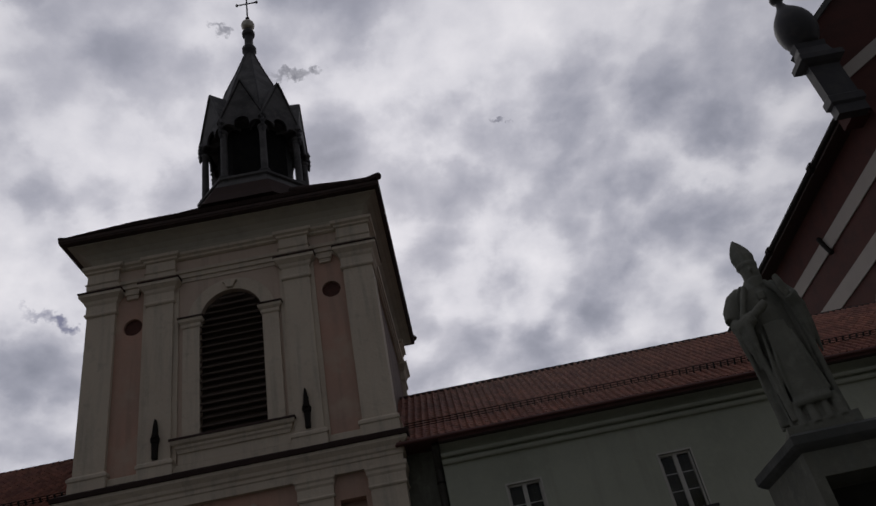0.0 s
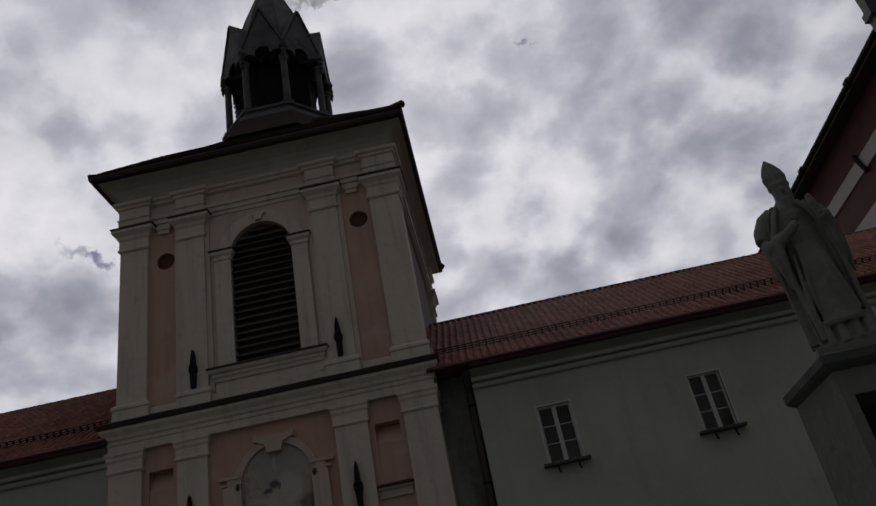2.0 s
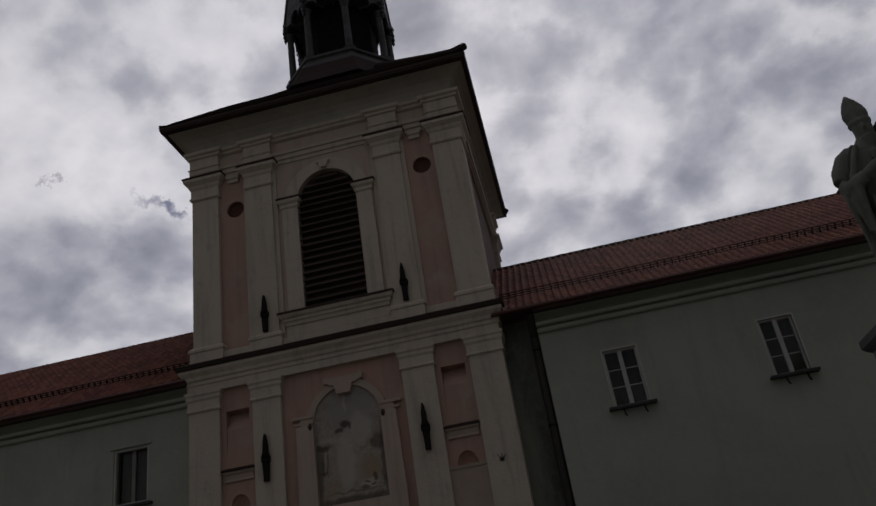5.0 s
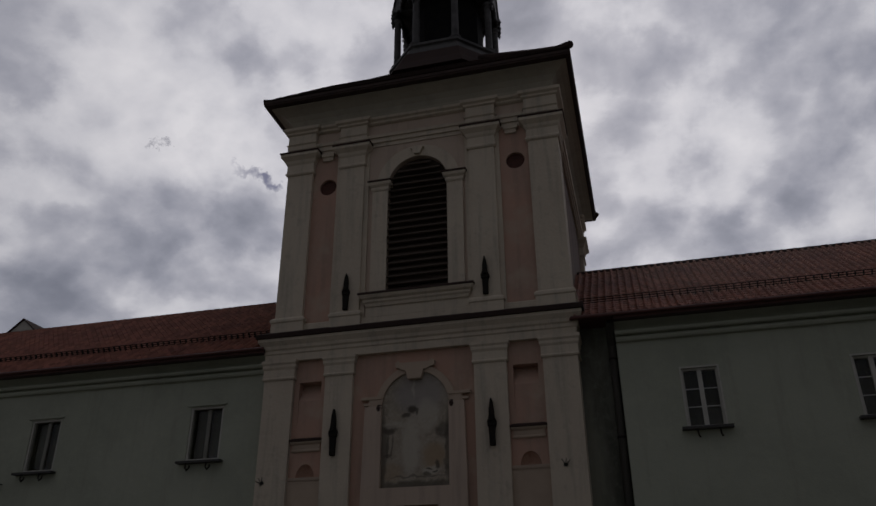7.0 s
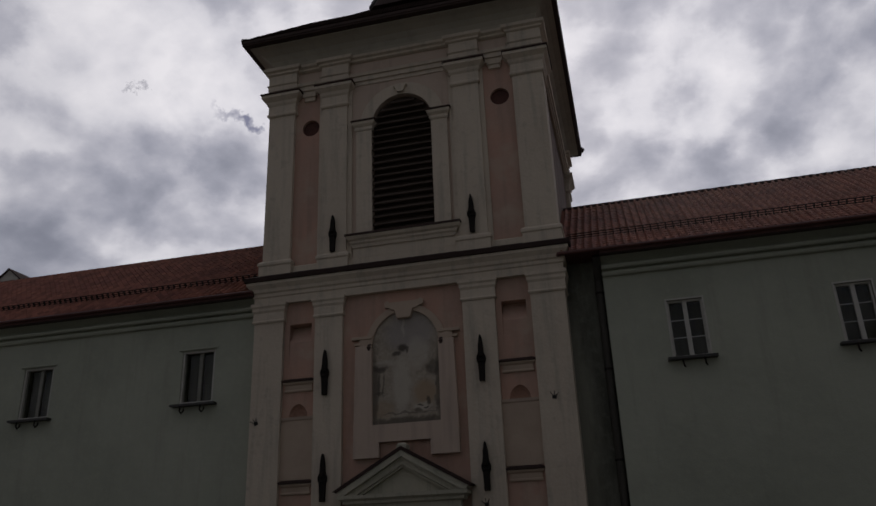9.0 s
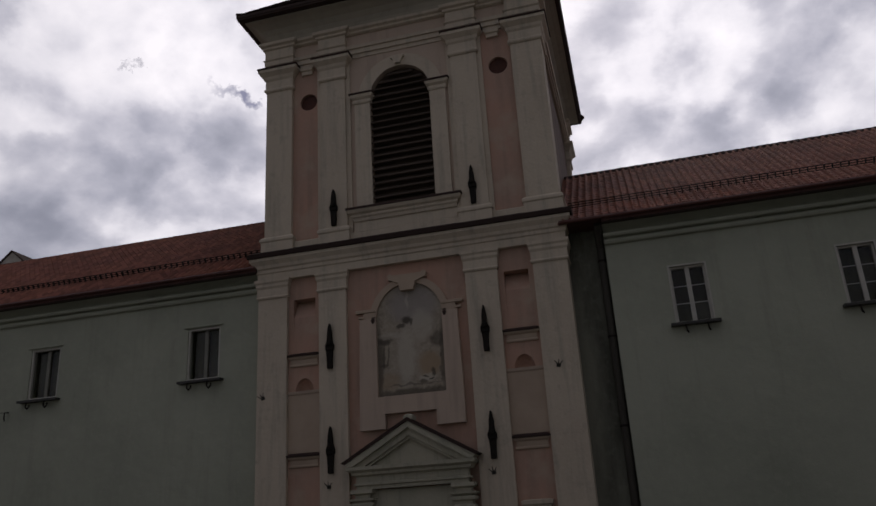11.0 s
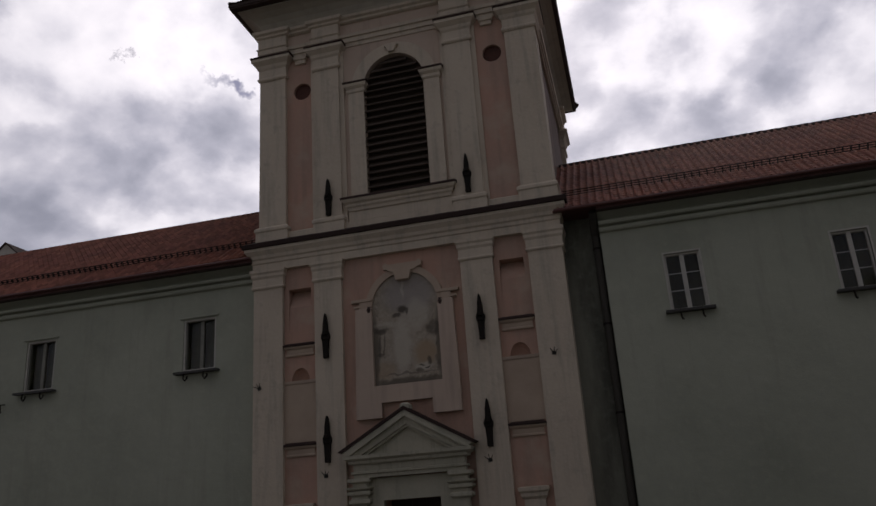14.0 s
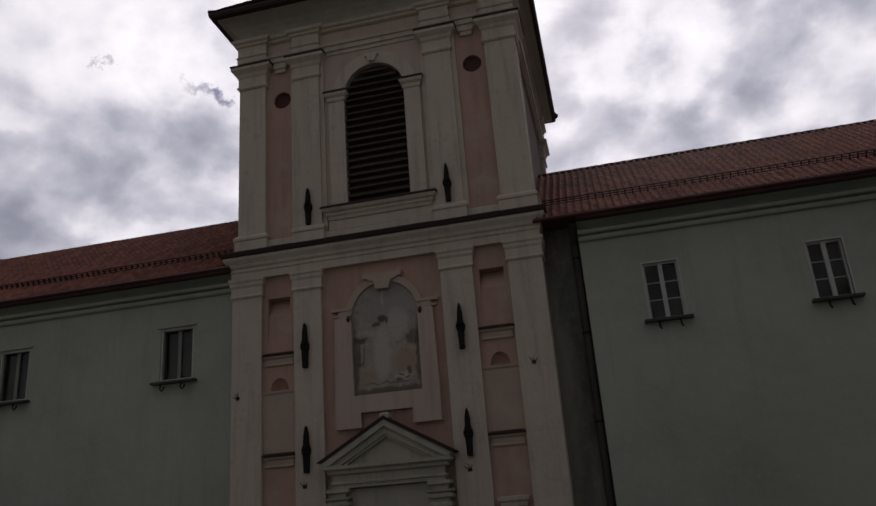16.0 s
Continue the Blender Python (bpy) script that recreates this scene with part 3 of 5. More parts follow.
for (c, r), (a, b) in zip(hx, ((XU - HU + 0.1, XU - 2.0), (XU + 1.9, XU + HU - 0.1))):
    side = wall_with_holes(bmesh.new(), a, b, PANEL, PANEL + 0.5, 8.6, 15.9, [(c - r, c + r, HZ - r, HZ + r)])
    for q in range(4):
        sx, sz = ((1, 1), (-1, 1), (-1, -1), (1, -1))[q]
        tpart("spandrel", slab(bmesh.new(), [(c + sx * r, HZ + sz * r)] + [(c + sx * r * math.cos(radians(a)), HZ + sz * r * math.sin(radians(a))) for a in range(0, 91, 15)], PANEL, PANEL + 0.5), pink)
    tpart("wall", side, pink, "pink plastered belfry wall")
# far side wall: shade is put into its dark plaster
tpart("wall", boxed(XU - HU + 0.12, XU - HU + 0.6, PANEL + 0.5, BACK, 8.6, 15.9), damp_shade_plaster)
# right side wall: its shade is painted in with the darker pink
tpart("wall", boxed(XU + HU - 0.6, XU + HU - 0.12, PANEL + 0.5, BACK, 8.6, 15.9), shaded_pink, "pink side wall darkened for shade")
tpart("wall", boxed(XU - HU + 0.6, XU + HU - 0.6, BACK - 0.5, BACK - 0.02, 8.6, 15.9), pink)
for c, r in hx:
    d = tpart("round_hole_disc", lathe(bmesh.new(), ((0.30, 0.0), (0.30, 0.05)), 20), rust_disc, "red-brown disc sunk in a round hole")
    d.matrix_basis = T0 @ pose(c, PANEL + 0.14, HZ, 90, 0, 0)

CAP_UP = ((0.03, 13.86), (0.06, 13.90), (0.06, 13.95), (0.03, 13.98), (0.03, 14.22), (0.07, 14.28), (0.09, 14.36), (0.15, 14.42), (0.20, 14.47), (0.20, 14.56))
BASE_UP = ((0.07, 8.75), (0.07, 9.12), (0.10, 9.15), (0.10, 9.22), (0.04, 9.28), (0.0, 9.30))
ENT = ((0.03, 14.60), (0.03, 14.74), (0.06, 14.76), (0.06, 14.90), (0.10, 14.94), (0.05, 14.98), (0.05, 15.28), (0.11, 15.31), (0.11, 15.37), (0.18, 15.41), (0.19, 15.50), (0.10, 15.52))
for a, b in ((-HU, -3.26), (-2.36, -1.62), (1.52, 2.26), (3.22, HU)):
    out = abs(a) > 3.2 or abs(b) > 3.5
    rect = (XU + a, XU + b, F0, F0 + (0.85 if out else 0.16))
    p = tpart("pilaster", ring(bmesh.new(), rect, ((0, 8.7), (0, 13.88))), plaster)
    part("capital", ring(bmesh.new(), rect, CAP_UP), plaster, p)
    part("abacus_cover", ring(bmesh.new(), rect, ((0.22, 14.563), (0.225, 14.57), (0.225, 14.61), (0.05, 14.65))), old_tile, p, "dark cover strip")
    part("pilaster_base", ring(bmesh.new(), rect, BASE_UP), plaster, p)
    part("entablature_block", ring(bmesh.new(), rect, ENT), plaster, p)
    # the flat back pilaster behind each one
    if not out:
        tpart("pilaster_backing", boxed(XU + a - 0.13, XU + b + 0.13, PANEL - 0.05, PANEL + 0.1, 8.75, 14.5), plaster)
for sgn in (-1, 1):
    x0, x1 = sorted((XU + sgn * HU, XU + sgn * 3.24))
    rect = (x0, x1, BACK - 0.85, BACK)
    p = tpart("pilaster", ring(bmesh.new(), rect, ((0, 8.7), (0, 13.88))), plaster)
    part("capital", ring(bmesh.new(), rect, CAP_UP), plaster, p)
    part("entablature_block", ring(bmesh.new(), rect, ENT), plaster, p)
tpart("plinth_band", ring(bmesh.new(), (XU - HU, XU + HU, F0 + 0.04, BACK), ((0.0, 8.62), (0.0, 9.06), (-0.06, 9.10))), plaster)
body = (XU - HU + 0.04, XU + HU - 0.04, F0 + 0.09, BACK - 0.04)
tpart("architrave", ring(bmesh.new(), body, ((0.0, 14.52), (0.0, 14.64), (0.05, 14.645), (0.05, 14.78), (0.10, 14.79), (0.12, 14.88), (-0.03, 14.93))), plaster)
tpart("frieze", ring(bmesh.new(), body, ((-0.02, 14.9), (-0.02, 15.4))), faded_pink)
COVE = ((0.10, 15.50), (0.12, 15.53), (0.14, 15.62), (0.20, 15.75), (0.32, 15.88), (0.48, 15.97), (0.60, 16.01), (0.66, 16.02), (0.66, 16.055))
EAVE = ((0.02, 15.30), (0.08, 15.33), (0.08, 15.39), (0.15, 15.43), (0.16, 15.51), (0.04, 15.53))
# the cove's colour carries part of the eave's shade
tpart("cornice_cove", ring(bmesh.new(), (body[0] + 0.16, body[1] - 0.16, body[2], body[3] - 0.16), COVE), cove_plaster, "grey plaster cove under the eave, darkened for shade")
tpart("cornice", ring(bmesh.new(), (body[0] + 0.16, body[1] - 0.16, body[2], body[3] - 0.16), EAVE), plaster, "deep moulded pale plaster cornice")
# little square corbels between the capitals
for x in (XU - 2.81, XU + 2.74):
    tpart("corbel", ring(bmesh.new(), (x - 0.13, x + 0.13, PANEL - 0.04, PANEL + 0.03), ((0.0, 14.27), (0.03, 14.27), (0.03, 14.38), (0.07, 14.40), (0.07, 14.52))), plaster)

# belfry opening: surround, louvres, sill
for s in (-1, 1):
    a, b = sorted((AX + s * AR, AX + s * 1.33))
    rect = (a, b, PANEL - 0.08, PANEL + 0.02)
    p = tpart("window_jamb", ring(bmesh.new(), rect, ((0, AZ0), (0, AZ1 - 0.15))), plaster)
    part("impost", ring(bmesh.new(), rect, ((0.02, AZ1 - 0.19), (0.04, AZ1 - 0.15), (0.03, AZ1 - 0.07), (0.09, AZ1 - 0.01), (0.11, AZ1 + 0.07))), plaster, p)
    part("impost_cover", ring(bmesh.new(), rect, ((0.12, AZ1 + 0.073), (0.13, AZ1 + 0.08), (0.13, AZ1 + 0.125), (0.02, AZ1 + 0.16))), old_tile, p)
tpart("window_arch", arch_band(bmesh.new(), AX, AZ1, AR, AR + 0.36, PANEL - 0.022, PANEL + 0.02, 24, 9, 171), plaster)
tpart("keystone", slab(bmesh.new(), [(AX - 0.08, AZ1 + AR + 0.03), (AX + 0.08, AZ1 + AR + 0.03), (AX + 0.15, AZ1 + AR + 0.20), (AX + 0.20, AZ1 + AR + 0.22), (AX + 0.20, AZ1 + AR + 0.27), (AX - 0.20, AZ1 + AR + 0.27), (AX - 0.20, AZ1 + AR + 0.22), (AX - 0.15, AZ1 + AR + 0.20)], PANEL - 0.12, PANEL), plaster)
SILL = ((0.0, 9.36), (0.02, 9.44), (0.06, 9.48), (0.06, 9.54), (0.12, 9.58), (0.16, 9.66))
srect = (AX - 1.42, AX + 1.42, F0 + 0.02, PANEL + 0.02)
sill = tpart("window_sill", ring(bmesh.new(), srect, SILL), plaster)
part("sill_cover", ring(bmesh.new(), srect, ((0.17, 9.663), (0.18, 9.67), (0.18, 9.72), (0.0, 9.77))), old_tile, sill)
tpart("apron", boxed(AX - 1.42, AX + 1.42, F0 + 0.06, PANEL + 0.02, 9.08, 9.37), plaster)
louvre = tpart("louvre", boxed(AX - AR - 0.02, AX + AR + 0.02, PANEL + 0.18, PANEL + 0.23, AZ0 - 0.04, AZ1 + AR), louvre_wood, "dark brown wooden louvred shutter")
slat_me = {}
NS = 20
for i in range(NS):
    z = AZ0 + 0.06 + i * (AZ1 + AR - AZ0 - 0.1) / NS
    half = AR if z <= AZ1 - 0.1 else math.sqrt(max(AR * AR - (z + 0.16 - AZ1) ** 2, 0.02))
    key = round(half, 3)
    if key not in slat_me:
        b = bmesh.new()
        slab(b, [(-half, -0.015), (half, -0.015), (half, 0.015), (-half, 0.015)], -0.13, 0.13)
        slat_me[key] = shape("slat", b, louvre_wood)
    share("slat", slat_me[key], louvre, pose(AX, PANEL + 0.085, z + 0.07 + random.uniform(-0.012, 0.012), 42 + random.uniform(-3, 3), 0, random.uniform(-0.5, 0.5)))

# middle bay of the lower storey: stucco frame, painting, portal
fr = bmesh.new()
FX = -5.27
PAINT_Z1 = 6.72
slab(fr, [(FX - 1.36, 3.84), (FX - 0.70, 3.84), (FX - 0.70, 4.20), (FX + 0.60, 4.20), (FX + 0.60, 3.84), (FX + 1.30, 3.84), (FX + 1.30, 4.80), (FX + 1.26, 6.62),
          (FX + 0.87, 6.62), (FX + 0.87, 4.62), (FX - 0.87, 4.62), (FX - 0.87, 6.62), (FX - 1.30, 6.62), (FX - 1.34, 4.80)], F0 - 0.02, PANEL + 0.02)
tpart("picture_frame", fr, faded_pink, "pale stucco frame with stepped foot")
for s in (-1, 1):
    v = bmesh.new()
    cx = FX + s * 1.06
    lathe(v, ((0.17, 0.0), (0.17, 0.08), (0.10, 0.10)), 14)
    ob = tpart("volute", v, niche_plaster)
    ob.matrix_basis = T0 @ pose(cx, PANEL + 0.0, 6.72, 90, 0, 0)
    tpart("frame_ear", boxed(*sorted((FX + s * 0.86, FX + s * 1.42)), F0 + 0.0, PANEL + 0.02, 6.80, 6.88, bevel=0.012), niche_plaster)
    tpart("frame_ear", boxed(*sorted((FX + s * 0.98, FX + s * 1.36)), F0 + 0.03, PANEL + 0.02, 6.66, 6.72, bevel=0.012), niche_plaster)
    tpart("acanthus", lathe(bmesh.new(), ((0.02, 6.44), (0.06, 6.50), (0.08, 6.58), (0.04, 6.66)), 10, FX + s * 0.94, F0 + 0.03), board, "sooty carved leaf")
tpart("frame_arch", arch_band(bmesh.new(), FX, 6.60, 0.87, 1.04, F0 + 0.03, PANEL + 0.02, 20, 4, 176), niche_plaster)
tpart("frame_crest", slab(bmesh.new(), [(FX - 0.30, 7.50), (FX + 0.30, 7.50), (FX + 0.40, 7.56), (FX + 0.50, 7.58), (FX + 0.52, 7.70), (FX + 0.44, 7.76), (FX + 0.38, 7.70), (FX - 0.38, 7.70), (FX - 0.44, 7.76), (FX - 0.52, 7.70), (FX - 0.50, 7.58), (FX - 0.40, 7.56)], F0 - 0.02, PANEL + 0.02), niche_plaster)
tpart("crest_block", slab(bmesh.new(), [(FX - 0.17, 7.26), (FX + 0.17, 7.26), (FX + 0.24, 7.498), (FX - 0.24, 7.498)], F0 - 0.06, PANEL), niche_plaster)
PICT = PANEL - 0.03
pic = slab(bmesh.new(), [(FX - 0.88, 4.60), (FX + 0.88, 4.60)] + arc(FX, 6.60, 0.88, 0, 180, 20), PICT, PANEL + 0.02)
PALE, OCHRE, DUSK, BLUE = (0.45, 0.405, 0.34), (0.34, 0.25, 0.165), (0.085, 0.072, 0.058), (0.30, 0.27, 0.25)
fresco = fresco_material((
    (FX + 0.1, 6.9, 0.75, 0.6, BLUE, 0.8), (FX - 0.12, 5.6, 0.26, 0.85, PALE, 0.75), (FX + 0.3, 6.35, 0.35, 0.45, PALE, 0.6),
    (FX - 0.10, 6.50, 0.13, 0.13, DUSK, 0.95), (FX - 0.24, 6.36, 0.14, 0.06, DUSK, 0.85), (FX + 0.02, 6.44, 0.05, 0.10, DUSK, 0.8), (FX + 0.48, 5.35, 0.34, 0.36, OCHRE, 0.85), (FX + 0.40, 5.02, 0.26, 0.10, PALE, 0.8), (FX + 0.34, 5.06, 0.10, 0.03, DUSK, 0.85), (FX + 0.50, 5.0, 0.08, 0.025, DUSK, 0.85),
    (FX + 0.56, 5.14, 0.07, 0.12, DUSK, 0.8), (FX + 0.30, 4.94, 0.14, 0.05, DUSK, 0.7), (FX - 0.62, 5.0, 0.3, 0.25, OCHRE, 0.5), (FX, 4.66, 1.1, 0.14, DUSK, 0.75),
    # the two tall side strips paint in the frame's inner shadow
    (FX - 0.84, 5.5, 0.12, 1.1, DUSK, 0.65), (FX + 0.84, 5.5, 0.11, 1.1, DUSK, 0.65), (FX - 0.66, 6.05, 0.22, 0.12, DUSK, 0.65), (FX + 0.72, 5.95, 0.2, 0.2, DUSK, 0.6),
    (FX - 0.05, 7.10, 0.05, 0.32, PALE, 0.6), (FX - 0.55, 6.15, 0.36, 0.10, PALE, 0.5), (FX - 0.68, 5.98, 0.16, 0.09, DUSK, 0.7), (FX + 0.05, 4.88, 0.8, 0.03, DUSK, 0.5), (FX - 0.72, 5.62, 0.04, 0.36, DUSK, 0.7), (FX - 0.60, 5.62, 0.03, 0.34, DUSK, 0.6), (FX - 0.68, 5.40, 0.12, 0.04, DUSK, 0.6)))
painting = tpart("wall_painting", pic, fresco, "faded arched wall painting")

# portal
PY = F0 - 0.32
PX = -5.315
portal = thing("portal", "pale stucco portal with a triangular pediment round the gate", "portal", (PX, F0, GROUND))
P0 = Matrix.Translation((-PX, -F0, -GROUND))


def ppart(name, bm, mat, label=""):
    ob = part(name, bm, mat, portal, label)
    ob.matrix_basis = P0
    return ob


for s in (-1, 1):
    cx = PX + s * 1.22
    rect = (cx - 0.17, cx + 0.17, PY + 0.12, F0 - 0.003)
    col = ppart("portal_pilaster", ring(bmesh.new(), rect, ((0.06, GROUND), (0.06, 0.4), (0, 0.45), (0, 1.95))), portal_stone)
    part("capital", ring(bmesh.new(), rect, ((0.03, 1.86), (0.09, 1.90), (0.09, 1.96), (0.03, 2.0), (0.03, 2.05), (0.11, 2.09), (0.12, 2.15), (0.05, 2.18), (0.13, 2.22), (0.14, 2.26))), portal_stone, col)
    part("block", ring(bmesh.new(), rect, ((0.01, 2.264), (0.01, 2.34), (0.10, 2.38), (0.10, 2.46))), portal_stone, col)
ppart("lintel", wall_with_holes(bmesh.new(), PX - 1.05, PX + 1.05, F0 - 0.06, PANEL + 0.0, GROUND, 2.44, [(DOOR[0], DOOR[1], GROUND, 1.93)]), portal_stone)
ppart("entablature", ring(bmesh.new(), (PX - 1.36, PX + 1.36, PY + 0.10, F0 - 0.003), ((0.0, 2.464), (0.0, 2.54), (0.05, 2.56), (0.05, 2.60), (0.0, 2.62), (0.0, 2.76), (0.09, 2.79), (0.10, 2.85), (0.19, 2.90), (0.20, 2.98))), portal_stone)
ppart("tympanum", slab(bmesh.new(), [(PX - 1.26, 2.985), (PX + 1.26, 2.985), (PX, 3.80)], PY + 0.20, F0 - 0.004), portal_stone)
for s in (-1, 1):
    rk = bmesh.new()
    slab(rk, [(PX, 3.62), (PX, 3.94), (PX + s * 1.56, 3.06), (PX + s * 1.49, 2.985), (PX + s * 1.14, 2.985)], PY + 0.05, F0 - 0.004)
    r = ppart("raking_cornice", rk, portal_stone)
    up = slab(bmesh.new(), [(PX, 3.80), (PX, 3.942), (PX + s * 1.59, 3.052), (PX + s * 1.51, 2.99), (PX + s * 1.40, 2.99)], PY - 0.05, F0 - 0.006)
    ppart("raking_moulding", up, portal_stone)
    st = bmesh.new()
    slab(st, [(PX, 3.56), (PX, 3.62), (PX + s * 1.10, 2.99), (PX + s * 1.01, 2.99)], PY + 0.10, F0 - 0.004)
    ppart("inner_moulding", st, portal_stone)
    tl = bmesh.new()
    slab(tl, [(PX, 3.948), (PX, 4.03), (PX + s * 1.69, 3.08), (PX + s * 1.60, 3.045)], PY - 0.08, F0 - 0.004)
    ppart("pediment_cover", tl, old_tile, "dark tile covering of the pediment")
ppart("apex_cap", ring(bmesh.new(), (PX - 0.12, PX + 0.12, PY + 0.02, F0 - 0.004), ((0.0, 3.98), (0.0, 4.07), (-0.06, 4.12))), portal_stone)
gate = thing("door_1", "dark wooden gate leaf deep in the portal", "door", ((DOOR[0] + DOOR[1]) / 2, PANEL + 0.45, GROUND), kind="structure")
G0 = Matrix.Translation((-(DOOR[0] + DOOR[1]) / 2, -(PANEL + 0.45), -GROUND))
for i in range(8):
    a = DOOR[0] + i * (DOOR[1] - DOOR[0]) / 8
    o = part("plank", boxed(a + 0.004, a + (DOOR[1] - DOOR[0]) / 8 - 0.004, PANEL + 0.42, PANEL + 0.48, GROUND, 1.93), door_wood, gate)
    o.matrix_basis = G0
o = part("ledge", boxed(DOOR[0], DOOR[1], PANEL + 0.485, PANEL + 0.53, 1.4, 1.55), door_wood, gate)
o.matrix_basis = G0


# iron tie anchors on the pilasters
def anchor(x, y, z0, z1):
    h = z1 - z0
    a = thing("wall_anchor", "black wrought-iron tie anchor with a pointed head on a pilaster", "wall anchor", (x, y, z0), "wall anchors on the tower")
    b = bmesh.new()
    half = ((0.066, 0), (0.07, 0.38), (0.105, 0.42), (0.112, 0.51), (0.08, 0.57), (0.056, 0.61), (0.058, 0.80), (0.034, 0.86), (0.028, 0.93), (0.010, 1.0))
    slab(b, [(w, k * h) for w, k in half] + [(-w, k * h) for w, k in half[::-1]], -0.10, -0.002)
    bmesh.ops.bevel(b, geom=b.edges[:], offset=0.008, segments=1, affect="EDGES")
    part("bar", b, iron, a)
    part("wedge", boxed(-0.05, 0.05, -0.17, -0.09, 0.50 * h, 0.60 * h, bevel=0.015), iron, a)
    part("collar", boxed(-0.09, 0.09, -0.13, -0.003, 0.40 * h, 0.44 * h, bevel=0.01), iron, a)
    return a


for x, z0, z1 in ((-7.38, 5.46, 6.62), (-3.33, 5.46, 6.60), (-7.39, 2.90, 4.02), (-3.36, 2.94, 4.04), (-7.22, 9.32, 10.38), (-3.36, 9.34, 10.42)):
    anchor(x, F0, z0, z1)


# three-pronged wall hooks
def hook(x, z, turn):
    hk = thing("wall_hook", "small dark three-pronged iron hook on the pilaster", "hook", (x, F0, z), "hooks on the tower")
    part("plate", boxed(-0.05, 0.05, -0.015, -0.001, -0.03, 0.05), sill_metal, hk)
    for a in (-40, 0, 40):
        c, s = math.cos(radians(a)), math.sin(radians(a))
        part("prong", tube(bmesh.new(), [(0, -0.02, 0), (0.06 * s, -0.06, 0.05 * c), (0.15 * s, -0.10, 0.14 * c)], [0.014, 0.012, 0.008], 6), sill_metal, hk)
    hk.rotation_euler = (0, radians(turn), 0)


for x, z, tn in ((-9.24, 4.88, -25), (-1.66, 4.93, 10), (-7.46, 2.58, 5), (-3.40, 2.63, -8)):
    hook(x, z, tn)

# ---- tower roof and lantern ----
EX0, EX1, EY0, EY1, EZ = -9.95, -0.58, 17.24, 27.5, 16.12
LX, LY = -5.33, 22.35
soff = ring(bmesh.new(), (EX0, EX1, EY0, EY1), ((-0.06, EZ - 0.06), (-0.02, EZ - 0.05), (-0.02, EZ)))
tpart("eave_soffit", soff, board, "dark boarded eave")
fas = bmesh.new()
ring(fas, (EX0, EX1, EY0, EY1), ((-0.03, EZ + 0.004), (0.0, EZ + 0.006), (0.0, EZ + 0.10), (-0.03, EZ + 0.12)))
tpart("fascia", fas, board)
rf = bmesh.new()
RT, RR = 19.72, 2.25
ring(rf, (EX0, EX1, EY0, EY1), ((0.02, EZ + 0.125), (0.0, EZ + 0.135), (-0.35, EZ + 0.33), (-1.0, EZ + 0.92), (-2.0, EZ + 1.89), (-3.0, EZ + 2.88), (-3.3, EZ + 3.16)))
roof = tpart("roof", rf, old_tile, "steep sooty tiled hip roof")


def tile_mesh(mat, wd=0.155, ln=0.34, tip=0.075):
    """A flat clay tile with a rounded lower end, lying in x along its width and y up the slope."""
    b = bmesh.new()
    out = [(-wd / 2 * 0.97, ln), (-wd / 2 * 0.97, tip), (-wd * 0.33, tip * 0.35), (0, 0), (wd * 0.33, tip * 0.35), (wd / 2 * 0.97, tip), (wd / 2 * 0.97, ln)]
    top = [b.verts.new((x, y, 0.050 - 0.046 * y / ln)) for x, y in out]
    low = [b.verts.new((x, y, 0.014 - 0.026 * y / ln)) for x, y in out[1:6]]
    b.faces.new(top[::-1])
    for j in range(4):
        b.faces.new((low[j], low[j + 1], top[j + 2], top[j + 1]))
    return shape("tile", b, mat)


def pantile_mesh(mat, wd=0.19, ln=0.29):
    """An interlocking clay pantile: a roll on one side, a shallow trough on the other."""
    b = bmesh.new()
    out = [(-0.50, 0.006), (-0.45, 0.050), (-0.33, 0.074), (-0.20, 0.060), (-0.09, 0.012), (0.12, -0.006), (0.38, 0.0), (0.47, 0.010)]
    low = [b.verts.new((x * wd, 0, z + 0.013)) for x, z in out]
    top = [b.verts.new((x * wd, ln, z)) for x, z in out]
    lip = [b.verts.new((x * wd, 0.004, z - 0.004)) for x, z in out]
    for j in range(len(out) - 1):
        b.faces.new((low[j], low[j + 1], top[j + 1], top[j]))
        b.faces.new((lip[j], lip[j + 1], low[j + 1], low[j]))
    return shape("tile", b, mat)


def tile_field(place, cells, me, parent, singles, name="tile"):
    """Tiles at the poses: the first ones as parts, the rest joined."""
    for m in cells[:singles]:
        share(name, me, parent, place @ m)
    rest = cells[singles:]
    if not rest:
        return
    src = np.array([v.co[:] for v in me.vertices])
    polys = [tuple(p.vertices) for p in me.polygons]
    verts, faces = [], []
    for k, m in enumerate(rest):
        mm = np.array(place @ m)
        verts.append(src @ mm[:3, :3].T + mm[:3, 3])
        faces += [tuple(i + k * len(src) for i in p) for p in polys]
    joined = bpy.data.meshes.new("tile_rest")
    joined.from_pydata(np.concatenate(verts).tolist(), [], faces)
    joined.materials.append(me.materials[0])
    ob = new("roof_tiles", joined)
    ob.parent = parent
    tagged(ob, "rows of tiles", kind="stuff")


